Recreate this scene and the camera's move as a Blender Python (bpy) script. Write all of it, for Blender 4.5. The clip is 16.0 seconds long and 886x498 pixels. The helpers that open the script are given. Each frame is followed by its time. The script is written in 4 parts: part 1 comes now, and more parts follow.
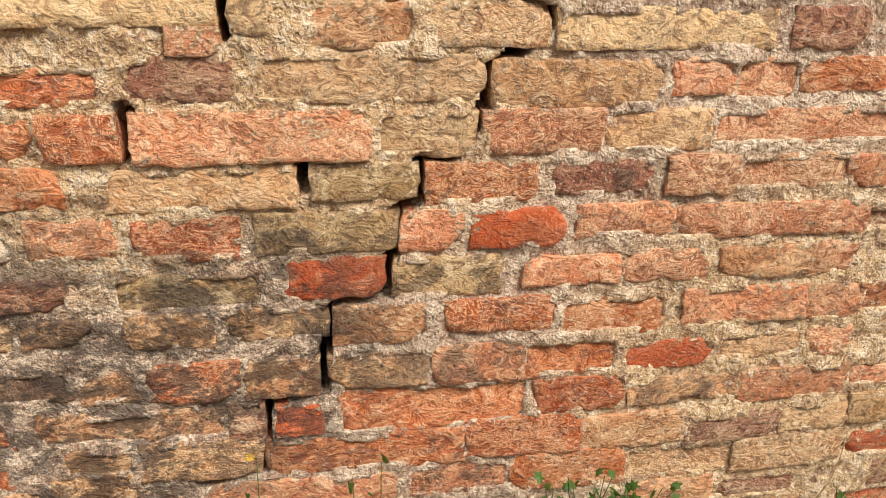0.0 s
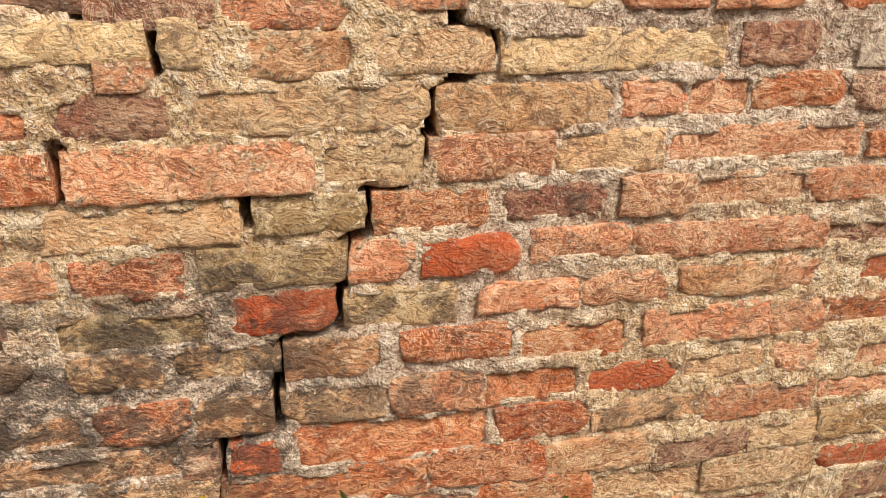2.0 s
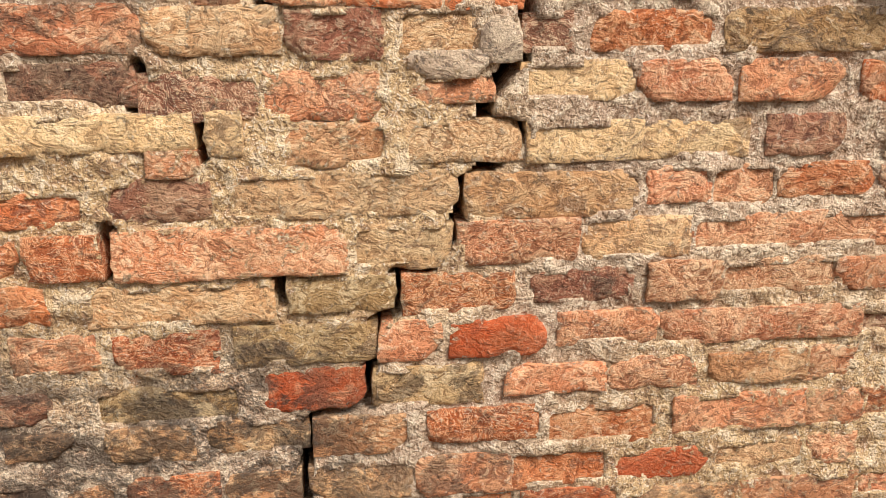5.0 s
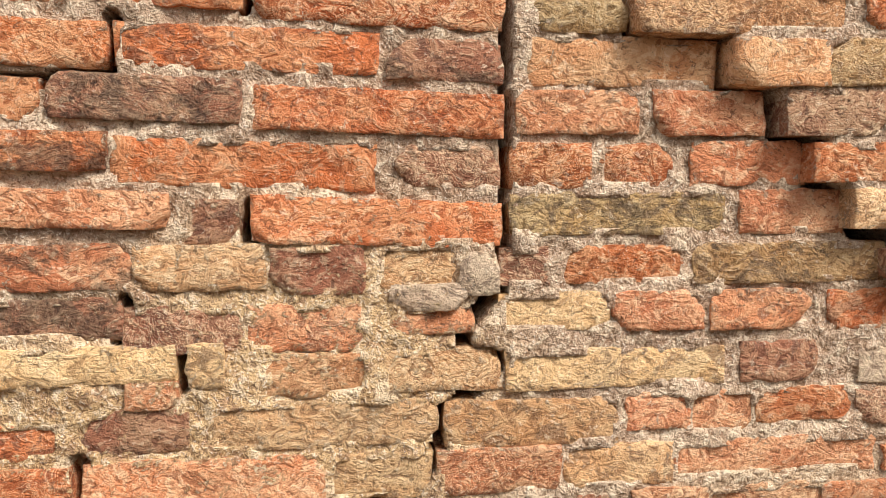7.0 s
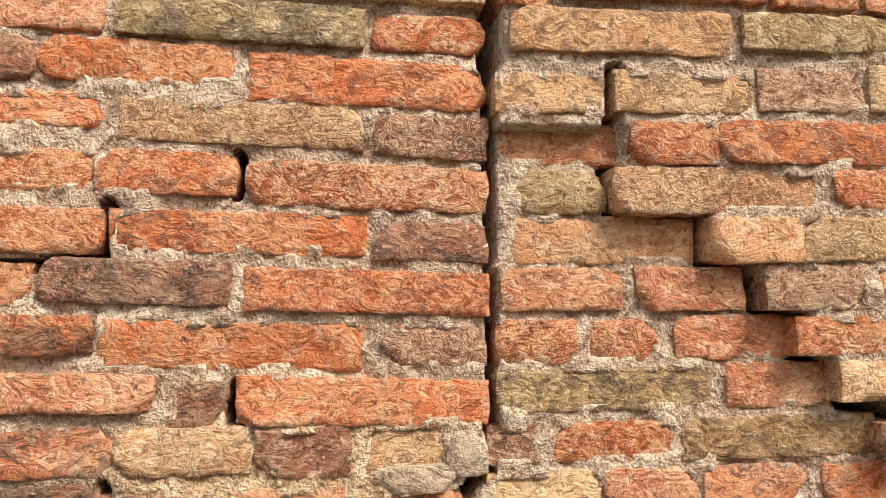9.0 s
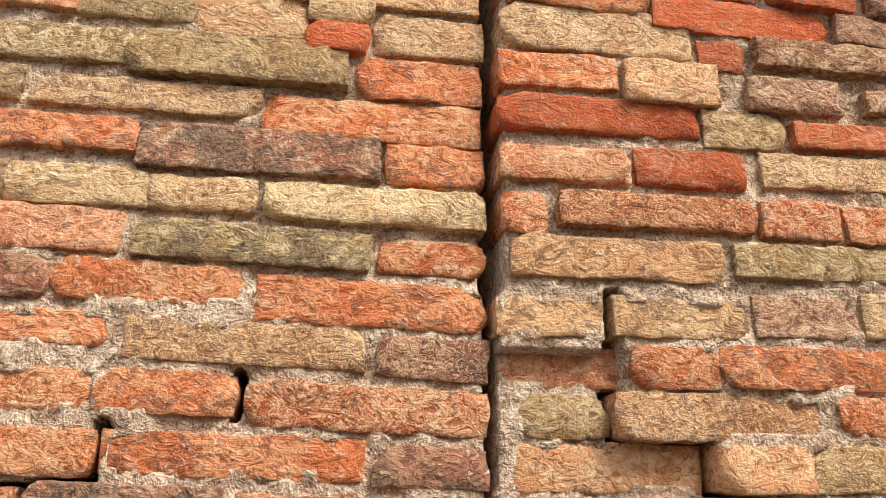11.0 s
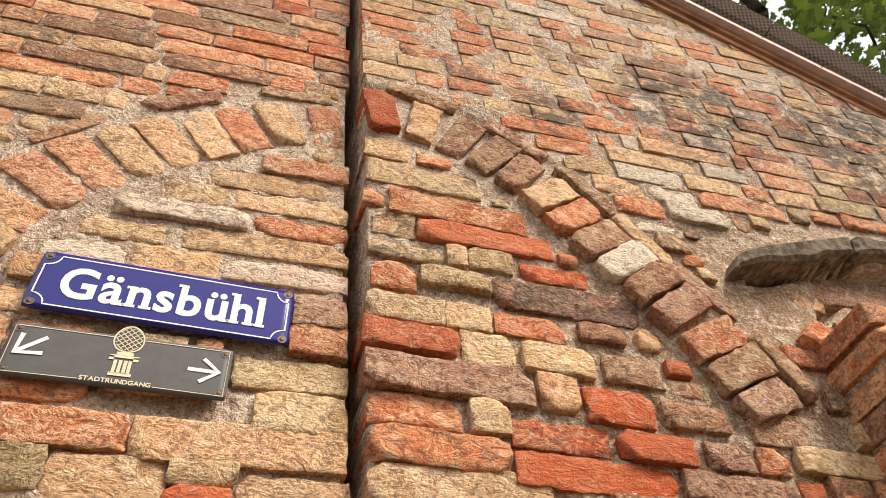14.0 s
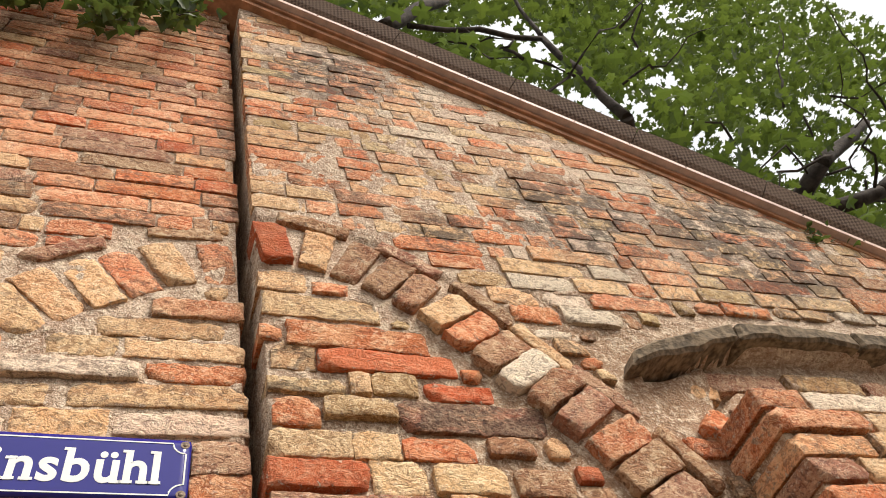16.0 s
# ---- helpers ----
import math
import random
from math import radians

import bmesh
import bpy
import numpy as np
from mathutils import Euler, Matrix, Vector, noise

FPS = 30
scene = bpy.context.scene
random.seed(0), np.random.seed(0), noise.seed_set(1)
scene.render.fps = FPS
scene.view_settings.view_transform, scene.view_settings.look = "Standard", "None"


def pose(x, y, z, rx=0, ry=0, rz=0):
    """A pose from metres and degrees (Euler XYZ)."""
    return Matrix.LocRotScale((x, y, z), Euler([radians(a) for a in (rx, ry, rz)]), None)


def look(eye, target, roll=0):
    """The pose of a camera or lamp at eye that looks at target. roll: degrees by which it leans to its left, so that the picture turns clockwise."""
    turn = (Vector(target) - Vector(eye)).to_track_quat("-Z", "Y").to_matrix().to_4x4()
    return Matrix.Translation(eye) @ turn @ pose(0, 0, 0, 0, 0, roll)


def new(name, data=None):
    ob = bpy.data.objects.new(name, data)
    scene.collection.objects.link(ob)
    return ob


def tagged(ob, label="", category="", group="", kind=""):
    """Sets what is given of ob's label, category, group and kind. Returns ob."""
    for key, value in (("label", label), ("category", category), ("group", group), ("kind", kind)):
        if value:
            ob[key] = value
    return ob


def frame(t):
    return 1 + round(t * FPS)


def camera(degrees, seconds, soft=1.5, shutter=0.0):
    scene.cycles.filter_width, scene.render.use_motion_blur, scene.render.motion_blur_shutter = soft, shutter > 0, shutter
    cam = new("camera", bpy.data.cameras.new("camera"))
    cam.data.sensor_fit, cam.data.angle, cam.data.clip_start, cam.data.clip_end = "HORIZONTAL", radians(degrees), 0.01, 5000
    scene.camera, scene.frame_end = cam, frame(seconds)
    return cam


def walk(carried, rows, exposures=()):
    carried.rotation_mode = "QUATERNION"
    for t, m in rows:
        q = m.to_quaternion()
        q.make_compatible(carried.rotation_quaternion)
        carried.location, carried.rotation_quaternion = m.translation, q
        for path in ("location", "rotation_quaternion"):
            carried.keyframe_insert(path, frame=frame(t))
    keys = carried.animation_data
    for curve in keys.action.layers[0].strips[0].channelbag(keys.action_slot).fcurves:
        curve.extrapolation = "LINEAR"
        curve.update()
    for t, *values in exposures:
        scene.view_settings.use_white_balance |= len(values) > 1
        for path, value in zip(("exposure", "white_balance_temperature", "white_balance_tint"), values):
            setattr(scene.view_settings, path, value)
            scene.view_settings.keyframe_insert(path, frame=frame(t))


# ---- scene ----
cam = camera(60.0, 16.0, soft=0.75)
ROWS = [
    (0.0, -0.0000, -1.1375, 1.1220, 68.109, -1.086, -9.201),
    (0.5, 0.0230, -1.1252, 1.1179, 67.631, -1.446, -11.263),
    (1.0, 0.0511, -1.1264, 1.1299, 67.357, -0.927, -11.326),
    (1.5, 0.0629, -1.1186, 1.1357, 67.664, -0.235, -11.020),
    (2.0, 0.0685, -1.1101, 1.1455, 68.626, 0.283, -10.491),
    (2.5, 0.0754, -1.1083, 1.1446, 69.559, 0.555, -10.117),
    (3.0, 0.0808, -1.1084, 1.1446, 70.200, 0.750, -9.968),
    (3.2, 0.0828, -1.1091, 1.1436, 70.181, 0.685, -9.964),
    (5.3, 0.1029, -1.1446, 1.1849, 75.498, 0.618, -6.389),
    (5.5, 0.1048, -1.1430, 1.1980, 76.586, 0.712, -6.416),
    (6.0, 0.1073, -1.1399, 1.2323, 79.949, 0.639, -6.724),
    (6.5, 0.1110, -1.1462, 1.2565, 82.542, 0.529, -6.799),
    (7.0, 0.1156, -1.1438, 1.2792, 85.819, 0.271, -7.325),
    (7.5, 0.1211, -1.1469, 1.3001, 88.496, 0.117, -8.008),
    (8.0, 0.1231, -1.1519, 1.3248, 91.968, 0.313, -7.932),
    (8.5, 0.1242, -1.1526, 1.3387, 93.578, 0.467, -7.955),
    (8.7, 0.1225, -1.1537, 1.3447, 94.081, 0.628, -8.002),
    (10.8, 0.1212, -1.1643, 1.3815, 108.968, 0.033, -7.977),
    (11.0, 0.1129, -1.1674, 1.3981, 109.627, -0.127, -8.394),
    (11.5, 0.1113, -1.1807, 1.4319, 113.315, -0.293, -8.578),
    (12.0, 0.1064, -1.2003, 1.4648, 117.726, -0.416, -8.518),
    (12.5, 0.1002, -1.2175, 1.4889, 123.168, -0.473, -8.820),
    (13.0, 0.1021, -1.2253, 1.5116, 128.818, 0.476, -10.835),
    (13.5, 0.1067, -1.2309, 1.5219, 132.596, 2.590, -13.298),
    (14.0, 0.1002, -1.2430, 1.5357, 136.457, 4.894, -16.488),
    (14.5, 0.0879, -1.2586, 1.5439, 141.402, 5.215, -18.539),
    (15.0, 0.0982, -1.2694, 1.5486, 143.735, 8.060, -18.190),
    (15.5, 0.1051, -1.2754, 1.5504, 144.478, 11.065, -17.928),
    (16.0, 0.1067, -1.2778, 1.5450, 144.578, 13.726, -17.059),
]
walk(cam, [(t, pose(x, y, z, rx, ry, rz)) for t, x, y, z, rx, ry, rz in ROWS],
     exposures=[(0.0, 0.02), (3.2, 0.0), (8.0, 0.12), (11.0, 0.16), (13.0, 0.14), (16.0, 0.12)])

# ---- light: bright overcast day under a tree ----
world = bpy.data.worlds.new("World")
scene.world = world
world.use_nodes = True
wn = world.node_tree.nodes
sky = wn.new("ShaderNodeTexSky")
sky.sky_type = "NISHITA"
sky.sun_disc = False
sky.sun_elevation, sky.sun_rotation = radians(53), radians(140)
sky.air_density, sky.dust_density, sky.ozone_density = 1.0, 6.0, 0.6
wn["Background"].inputs["Strength"].default_value = 0.14
cloud = wn.new("ShaderNodeMix")
cloud.data_type = "RGBA"
cloud.inputs[0].default_value = 0.6
cloud.inputs[7].default_value = (9.0, 9.0, 8.8, 1.0)
world.node_tree.links.new(sky.outputs["Color"], cloud.inputs[6])
world.node_tree.links.new(cloud.outputs[2], wn["Background"].inputs["Color"])
sun = new("sun", bpy.data.lights.new("sun", "SUN"))
sun.data.energy, sun.data.angle, sun.data.color = 3.9, radians(22), (1.0, 0.93, 0.84)
sun.matrix_world = look((4.0, -4.6, 9.0), (0.3, 0, 1.5))


# ---- materials ----
class Mat:
    """A small builder for node materials."""

    def __init__(self, name, rough=0.9, metal=0.0):
        self.m = bpy.data.materials.new(name)
        self.m.use_nodes = True
        self.t = self.m.node_tree
        self.b = self.t.nodes["Principled BSDF"]
        self.b.inputs["Roughness"].default_value = rough
        self.b.inputs["Metallic"].default_value = metal
        self.b.inputs["Specular IOR Level"].default_value = 0.25
        self.co = self.t.nodes.new("ShaderNodeTexCoord").outputs["Object"]

    def node(self, kind, **sockets):
        n = self.t.nodes.new("ShaderNode" + kind)
        for k, v in sockets.items():
            self.put(n, k.replace("_", " "), v)
        return n

    def put(self, n, key, v):
        s = n.inputs[int(key)] if key.isdigit() else n.inputs[key]
        if isinstance(v, bpy.types.NodeSocket):
            self.t.links.new(v, s)
        else:
            s.default_value = v

    def noise(self, scale, detail=4.0, rough=0.55, dist=0.0, at=None, w=None):
        n = self.t.nodes.new("ShaderNodeTexNoise")
        if w is not None:
            n.noise_dimensions = "4D"
            self.put(n, "W", w)
        for k, v in (("Scale", scale), ("Detail", detail), ("Roughness", rough), ("Distortion", dist), ("Vector", at or self.co)):
            self.put(n, k, v)
        return n.outputs["Fac"]

    def ramp(self, fac, a, b, lo=0.0, hi=1.0):
        n = self.t.nodes.new("ShaderNodeMapRange")
        n.interpolation_type = "SMOOTHSTEP"
        for k, v in ((0, fac), (1, a), (2, b), (3, lo), (4, hi)):
            self.put(n, str(k), v)
        return n.outputs[0]

    def mix(self, fac, a, b, mode="MIX"):
        n = self.t.nodes.new("ShaderNodeMix")
        n.data_type, n.blend_type = "RGBA", mode
        for k, v in ((0, fac), (6, a), (7, b)):
            self.put(n, str(k), v)
        return n.outputs[2]

    def math(self, op, a, b=0.0):
        n = self.t.nodes.new("ShaderNodeMath")
        n.operation = op
        self.put(n, "0", a)
        self.put(n, "1", b)
        return n.outputs[0]

    def done(self, colour, height=None, dist=0.004, strength=1.0, rough=None):
        self.put(self.b, "Base Color", colour)
        if rough is not None:
            self.put(self.b, "Roughness", rough)
        if height is not None:
            bump = self.node("Bump", Height=height, Distance=dist, Strength=strength)
            self.t.links.new(bump.outputs[0], self.b.inputs["Normal"])
        return self.m


def rgb(r, g, b):
    return (r, g, b, 1.0)


def blob(k, geo, spots):
    """1 near any of the places given with their sizes, 0 far from all."""
    total = None
    for at, size in spots:
        n = k.t.nodes.new("ShaderNodeVectorMath")
        n.operation = "DISTANCE"
        k.t.links.new(geo, n.inputs[0])
        n.inputs[1].default_value = at
        f = k.ramp(n.outputs["Value"], size, size * 0.4)
        total = f if total is None else k.math("MAXIMUM", total, f)
    return total


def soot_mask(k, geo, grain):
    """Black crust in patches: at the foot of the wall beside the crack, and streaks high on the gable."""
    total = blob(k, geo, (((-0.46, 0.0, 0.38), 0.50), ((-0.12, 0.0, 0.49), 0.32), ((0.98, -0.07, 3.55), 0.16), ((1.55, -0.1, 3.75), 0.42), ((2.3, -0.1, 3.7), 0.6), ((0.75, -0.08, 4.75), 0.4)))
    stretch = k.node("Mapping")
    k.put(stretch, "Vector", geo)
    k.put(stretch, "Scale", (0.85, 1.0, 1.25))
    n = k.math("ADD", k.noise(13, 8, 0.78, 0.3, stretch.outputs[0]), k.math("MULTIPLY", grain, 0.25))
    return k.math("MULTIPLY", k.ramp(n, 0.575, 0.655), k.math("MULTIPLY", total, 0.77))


def mortar_colours(k, geo):
    """Lime mortar: grey-pink in most places, ochre round the crooked crack, with white lumps, grit and dark pores."""
    big = k.noise(3.2, 4, 0.6, 0.5, geo)
    mid = k.noise(26, 5, 0.65, 0.3, geo)
    coarse = k.noise(95, 3, 0.65, 0.6, geo)
    grit = k.noise(230, 1.5, 0.6, 0.3, geo)
    stain = k.noise(7.5, 6, 0.7, 0.8, geo)
    ochre = k.math("MULTIPLY", blob(k, geo, (((0.05, 0.0, 0.95), 0.42), ((0.85, 0.0, 0.35), 0.6), ((-0.3, 0.0, 0.85), 0.35))), 0.85)
    c = k.mix(k.ramp(big, 0.38, 0.62), rgb(0.43, 0.30, 0.21), rgb(0.60, 0.45, 0.325))
    c = k.mix(ochre, c, k.mix(k.ramp(mid, 0.4, 0.6), rgb(0.54, 0.345, 0.17), rgb(0.69, 0.485, 0.255)))
    # browner round arch and hood; there and top left the colour also paints in shade
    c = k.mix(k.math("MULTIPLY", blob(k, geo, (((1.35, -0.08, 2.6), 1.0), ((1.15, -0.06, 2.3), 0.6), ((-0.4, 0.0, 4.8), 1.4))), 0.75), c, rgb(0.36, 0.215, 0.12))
    c = k.mix(k.ramp(mid, 0.52, 0.59, 0.0, 0.55), c, rgb(0.78, 0.64, 0.47))
    c = k.mix(k.ramp(mid, 0.45, 0.36, 0.0, 0.75), c, rgb(0.36, 0.215, 0.135))
    c = k.mix(k.ramp(stain, 0.56, 0.66, 0.0, 0.5), c, rgb(0.24, 0.155, 0.105))
    c = k.mix(k.ramp(coarse, 0.57, 0.60, 0.0, 0.52), c, rgb(0.87, 0.75, 0.58))
    c = k.mix(k.ramp(coarse, 0.43, 0.39, 0.0, 0.8), c, rgb(0.24, 0.145, 0.085))
    c = k.mix(k.ramp(grit, 0.62, 0.66, 0.0, 0.45), c, rgb(0.90, 0.84, 0.74))
    c = k.mix(k.ramp(grit, 0.37, 0.33, 0.0, 0.7), c, rgb(0.19, 0.12, 0.075))
    h = k.math("ADD", k.math("MULTIPLY", mid, 1.0), k.math("MULTIPLY", grit, 0.35))
    return c, k.math("ADD", h, k.math("MULTIPLY", coarse, 0.9)), grit


def brick_material(name, joined):
    """Old hand-made brick: fold marks, pits, dark crust and lime smears on a colour given per piece."""
    k = Mat(name, 0.92)
    if joined:
        tone = k.t.nodes.new("ShaderNodeAttribute")
        tone.attribute_name = "tone"
        colour, stain = tone.outputs["Color"], tone.outputs["Alpha"]
        seed = k.t.nodes.new("ShaderNodeNewGeometry").outputs["Random Per Island"]
    else:
        info = k.t.nodes.new("ShaderNodeObjectInfo")
        colour, stain, seed = info.outputs["Color"], info.outputs["Alpha"], info.outputs["Random"]
    w = k.math("MULTIPLY", seed, 40.0)
    geo = k.t.nodes.new("ShaderNodeNewGeometry").outputs["Position"]
    flat = k.node("Mapping")
    k.put(flat, "Vector", geo)
    k.put(flat, "Scale", (0.85, 1.0, 1.15))
    flat = flat.outputs[0]
    fold = k.noise(30, 4, 0.62, 2.4, flat, w)
    grain = k.noise(78, 4, 0.66, 1.2, flat, w)
    fine = k.noise(260, 2, 0.6, 0.3, geo, w)
    blot = k.noise(9, 3, 0.55, 1.0, geo, w)
    patch = k.noise(21, 6, 0.7, 1.6, flat, k.math("ADD", w, 3.0))
    crust = k.noise(15, 8, 0.75, 0.8, flat, k.math("ADD", w, 7.0))
    marble = k.math("SINE", k.math("MULTIPLY", k.noise(17, 1.5, 0.5, 2.4, flat, k.math("ADD", w, 11.0)), 85.0))
    busy = k.ramp(stain, 0.02, 0.10, 0.35, 1.0)
    much = lambda f: k.math("MULTIPLY", f, busy)
    dim = k.mix(1.0, colour, rgb(0.52, 0.42, 0.37), "MULTIPLY")
    pale = k.mix(0.5, colour, rgb(0.98, 0.78, 0.50))
    c = k.mix(much(k.ramp(blot, 0.36, 0.64)), k.mix(0.8, colour, k.mix(1.0, colour, rgb(0.96, 0.78, 0.64), "MULTIPLY")), k.mix(0.30, colour, rgb(0.74, 0.49, 0.26)))
    # patches: burnt on some pieces, bleached on others
    other = k.mix(k.ramp(seed, 0.42, 0.48), k.mix(0.6, dim, rgb(0.15, 0.10, 0.08)), pale)
    c = k.mix(much(k.ramp(patch, 0.53, 0.57, 0.0, 0.70)), c, other)
    # swirls left by folding the clay into its mould
    swirl = k.math("MULTIPLY", k.ramp(k.math("FRACT", k.math("MULTIPLY", seed, 7.3)), 0.35, 0.95, 0.05, 0.6), busy)
    c = k.mix(k.math("MULTIPLY", k.ramp(marble, 0.25, 0.9), swirl), c, pale)
    c = k.mix(k.math("MULTIPLY", k.ramp(marble, -0.55, -0.95), swirl), c, dim)
    c = k.mix(much(k.ramp(fold, 0.45, 0.41, 0.0, 0.75)), c, dim)
    c = k.mix(much(k.ramp(fold, 0.56, 0.60, 0.0, 0.42)), c, pale)
    c = k.mix(much(k.ramp(grain, 0.60, 0.63, 0.0, 0.5)), c, k.mix(0.6, colour, rgb(0.98, 0.86, 0.66)))
    c = k.mix(much(k.ramp(grain, 0.405, 0.37, 0.0, 0.78)), c, k.mix(0.75, colour, rgb(0.05, 0.03, 0.02)))
    c = k.mix(k.ramp(fine, 0.36, 0.32, 0.0, 0.55), c, k.mix(0.8, colour, rgb(0.05, 0.03, 0.02)))
    c = k.mix(much(k.ramp(fine, 0.69, 0.73, 0.0, 0.5)), c, rgb(0.88, 0.74, 0.55))
    line = k.math("SUBTRACT", 0.70, k.math("MULTIPLY", stain, 0.28))
    c = k.mix(k.math("MULTIPLY", k.ramp(crust, line, k.math("ADD", line, 0.08)), 0.66), c, k.mix(k.ramp(grain, 0.4, 0.6), rgb(0.045, 0.034, 0.028), rgb(0.19, 0.135, 0.09)))
    # mortar smeared over the rim, and over whole faces where the wall was once limed
    rim = k.t.nodes.new("ShaderNodeAttribute")
    rim.attribute_name = "rim"
    lime = k.noise(46, 7, 0.78, 0.6, geo)
    limed = blob(k, geo, (((0.05, 0.0, 0.98), 0.36), ((1.0, 0.0, 0.35), 0.55), ((2.6, -0.1, 3.4), 1.7), ((1.1, -0.08, 4.4), 0.9)))
    smear = k.math("ADD", lime, k.math("ADD", k.math("MULTIPLY", rim.outputs["Fac"], 0.085), k.math("MULTIPLY", limed, 0.055)))
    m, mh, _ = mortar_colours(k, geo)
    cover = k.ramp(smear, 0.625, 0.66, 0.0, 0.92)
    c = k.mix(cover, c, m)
    pits = k.node("TexVoronoi", Scale=150.0, Vector=geo)
    h = k.math("ADD", k.math("MULTIPLY", fold, 0.9), k.math("MULTIPLY", grain, 0.6))
    h = k.math("ADD", h, k.math("MULTIPLY", fine, 0.10))
    h = k.math("ADD", h, k.math("MULTIPLY", k.ramp(pits.outputs["Distance"], 0.0, 0.35), 0.08))
    h = k.math("ADD", h, k.math("MULTIPLY", cover, k.math("MULTIPLY", mh, 0.3)))
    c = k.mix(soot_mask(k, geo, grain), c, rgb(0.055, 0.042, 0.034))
    return k.done(c, h, 0.0088, 1.0)


def mortar_material():
    k = Mat("lime_mortar", 0.97)
    geo = k.t.nodes.new("ShaderNodeNewGeometry").outputs["Position"]
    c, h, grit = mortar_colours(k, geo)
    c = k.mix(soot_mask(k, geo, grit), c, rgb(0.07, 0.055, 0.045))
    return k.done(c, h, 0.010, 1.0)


def plain(name, colour, rough, scale=60, spread=0.25, metal=0.0, bump=0.001):
    k = Mat(name, rough, metal)
    n = k.noise(scale, 5, 0.6)
    c = k.mix(k.ramp(n, 0.3, 0.7), rgb(*[v * (1 - spread) for v in colour]), rgb(*[min(1, v * (1 + spread)) for v in colour]))
    return k.done(c, n, bump, 0.5)


def leaf_material(name, dark, light, glow):
    k = Mat(name, 0.45)
    n = k.noise(1.3, 3)
    isl = k.t.nodes.new("ShaderNodeNewGeometry").outputs["Random Per Island"]
    c = k.mix(k.math("POWER", isl, 2.2), rgb(*dark), rgb(*light))
    c = k.mix(k.ramp(n, 0.4, 0.65, 0.0, 0.35), c, rgb(light[0] * 1.3, light[1] * 1.15, light[2]))
    k.done(c)
    tr = k.node("BsdfTranslucent", Color=k.mix(0.4, c, rgb(0.24, 0.34, 0.05)))
    mx = k.node("MixShader", Fac=glow)
    k.t.links.new(k.b.outputs[0], mx.inputs[1])
    k.t.links.new(tr.outputs[0], mx.inputs[2])
    k.t.links.new(mx.outputs[0], k.t.nodes["Material Output"].inputs["Surface"])
    return k.m


BRICK = brick_material("old_brick", False)
BRICK_FAR = brick_material("old_brick_joined", True)
MORTAR = mortar_material()
STONE = plain("weathered_stone", (0.15, 0.112, 0.072), 0.95, 38, 0.6, bump=0.012)
ENAMEL = plain("blue_enamel", (0.022, 0.02, 0.20), 0.09, 8, 0.04, bump=0.0)
ENAMEL.node_tree.nodes["Principled BSDF"].inputs["Specular IOR Level"].default_value = 0.6
WHITE = plain("white_enamel", (0.80, 0.80, 0.78), 0.2, 30, 0.04, bump=0.0)
GREY = plain("grey_coated_metal", (0.125, 0.115, 0.11), 0.42, 40, 0.08, bump=0.0002)
CREAM = plain("cream_print", (0.80, 0.70, 0.47), 0.5, 60, 0.06, bump=0.0)
SCREW = plain("weathered_screw", (0.16, 0.12, 0.09), 0.5, 200, 0.3, 0.6)
WOOD = plain("reddish_timber", (0.36, 0.17, 0.085), 0.75, 14, 0.3, bump=0.003)
LATH = plain("pale_lath", (0.54, 0.39, 0.32), 0.6, 20, 0.15, bump=0.002)
BARK = plain("dark_bark", (0.035, 0.027, 0.021), 0.95, 12, 0.5, bump=0.03)
SOIL = plain("ground_soil", (0.12, 0.085, 0.055), 1.0, 25, 0.4, bump=0.03)
LEAF = leaf_material("maple_leaf", (0.007, 0.018, 0.005), (0.060, 0.085, 0.014), 0.42)
IVY = leaf_material("ivy_leaf", (0.025, 0.045, 0.014), (0.07, 0.105, 0.03), 0.25)
WEED = leaf_material("weed_leaf", (0.035, 0.085, 0.018), (0.09, 0.17, 0.035), 0.3)
STRAW = plain("dry_stalk", (0.42, 0.31, 0.15), 0.9, 50, 0.25)
YELLOW = plain("yellow_petal", (0.80, 0.50, 0.02), 0.6, 80, 0.1)

NET = Mat("netting_over_tiles", 0.85)
_m = NET.node("Mapping")
NET.put(_m, "Vector", NET.co)
NET.put(_m, "Rotation", (0, radians(45), 0))
NET.put(_m, "Scale", (85.0, 0.0, 85.0))
_v = NET.node("TexChecker", Scale=1.0, Vector=_m.outputs[0])
_n = NET.noise(9, 4)
NET = NET.done(NET.mix(_v.outputs["Fac"], NET.mix(NET.ramp(_n, 0.35, 0.65), rgb(0.08, 0.05, 0.037), rgb(0.13, 0.086, 0.06)), rgb(0.19, 0.13, 0.092)), _v.outputs["Fac"], 0.006, 0.6)

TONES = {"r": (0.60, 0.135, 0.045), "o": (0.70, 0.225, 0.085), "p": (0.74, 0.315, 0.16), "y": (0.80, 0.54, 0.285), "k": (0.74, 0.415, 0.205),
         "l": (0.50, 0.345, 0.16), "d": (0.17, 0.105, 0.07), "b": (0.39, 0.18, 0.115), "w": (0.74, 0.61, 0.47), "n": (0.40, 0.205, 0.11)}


# ---- plan of the wall: face at y = 0, the upper right block leans out of it ----
def roof_z(x):
    return 4.98 - 0.665 * (x - 1.41)


STAIR_X = (0.553, 0.695, 0.79, 0.853, 0.928, 1.0, 1.1, 99.0)  # the stepped crack: ends of its treads, and their heights
STAIR = (1.652, 1.521, 1.43, 1.357, 1.272, 1.21, 1.15, 1.08)


def face_y(x, z):
    if x < 0.368 or z < STAIR[min(range(8), key=lambda i: (x >= STAIR_X[i], i))]:
        return 0.0
    return -(0.03 + 0.015 * (z - 1.4) + 0.03 * max(0.0, x - 0.5))


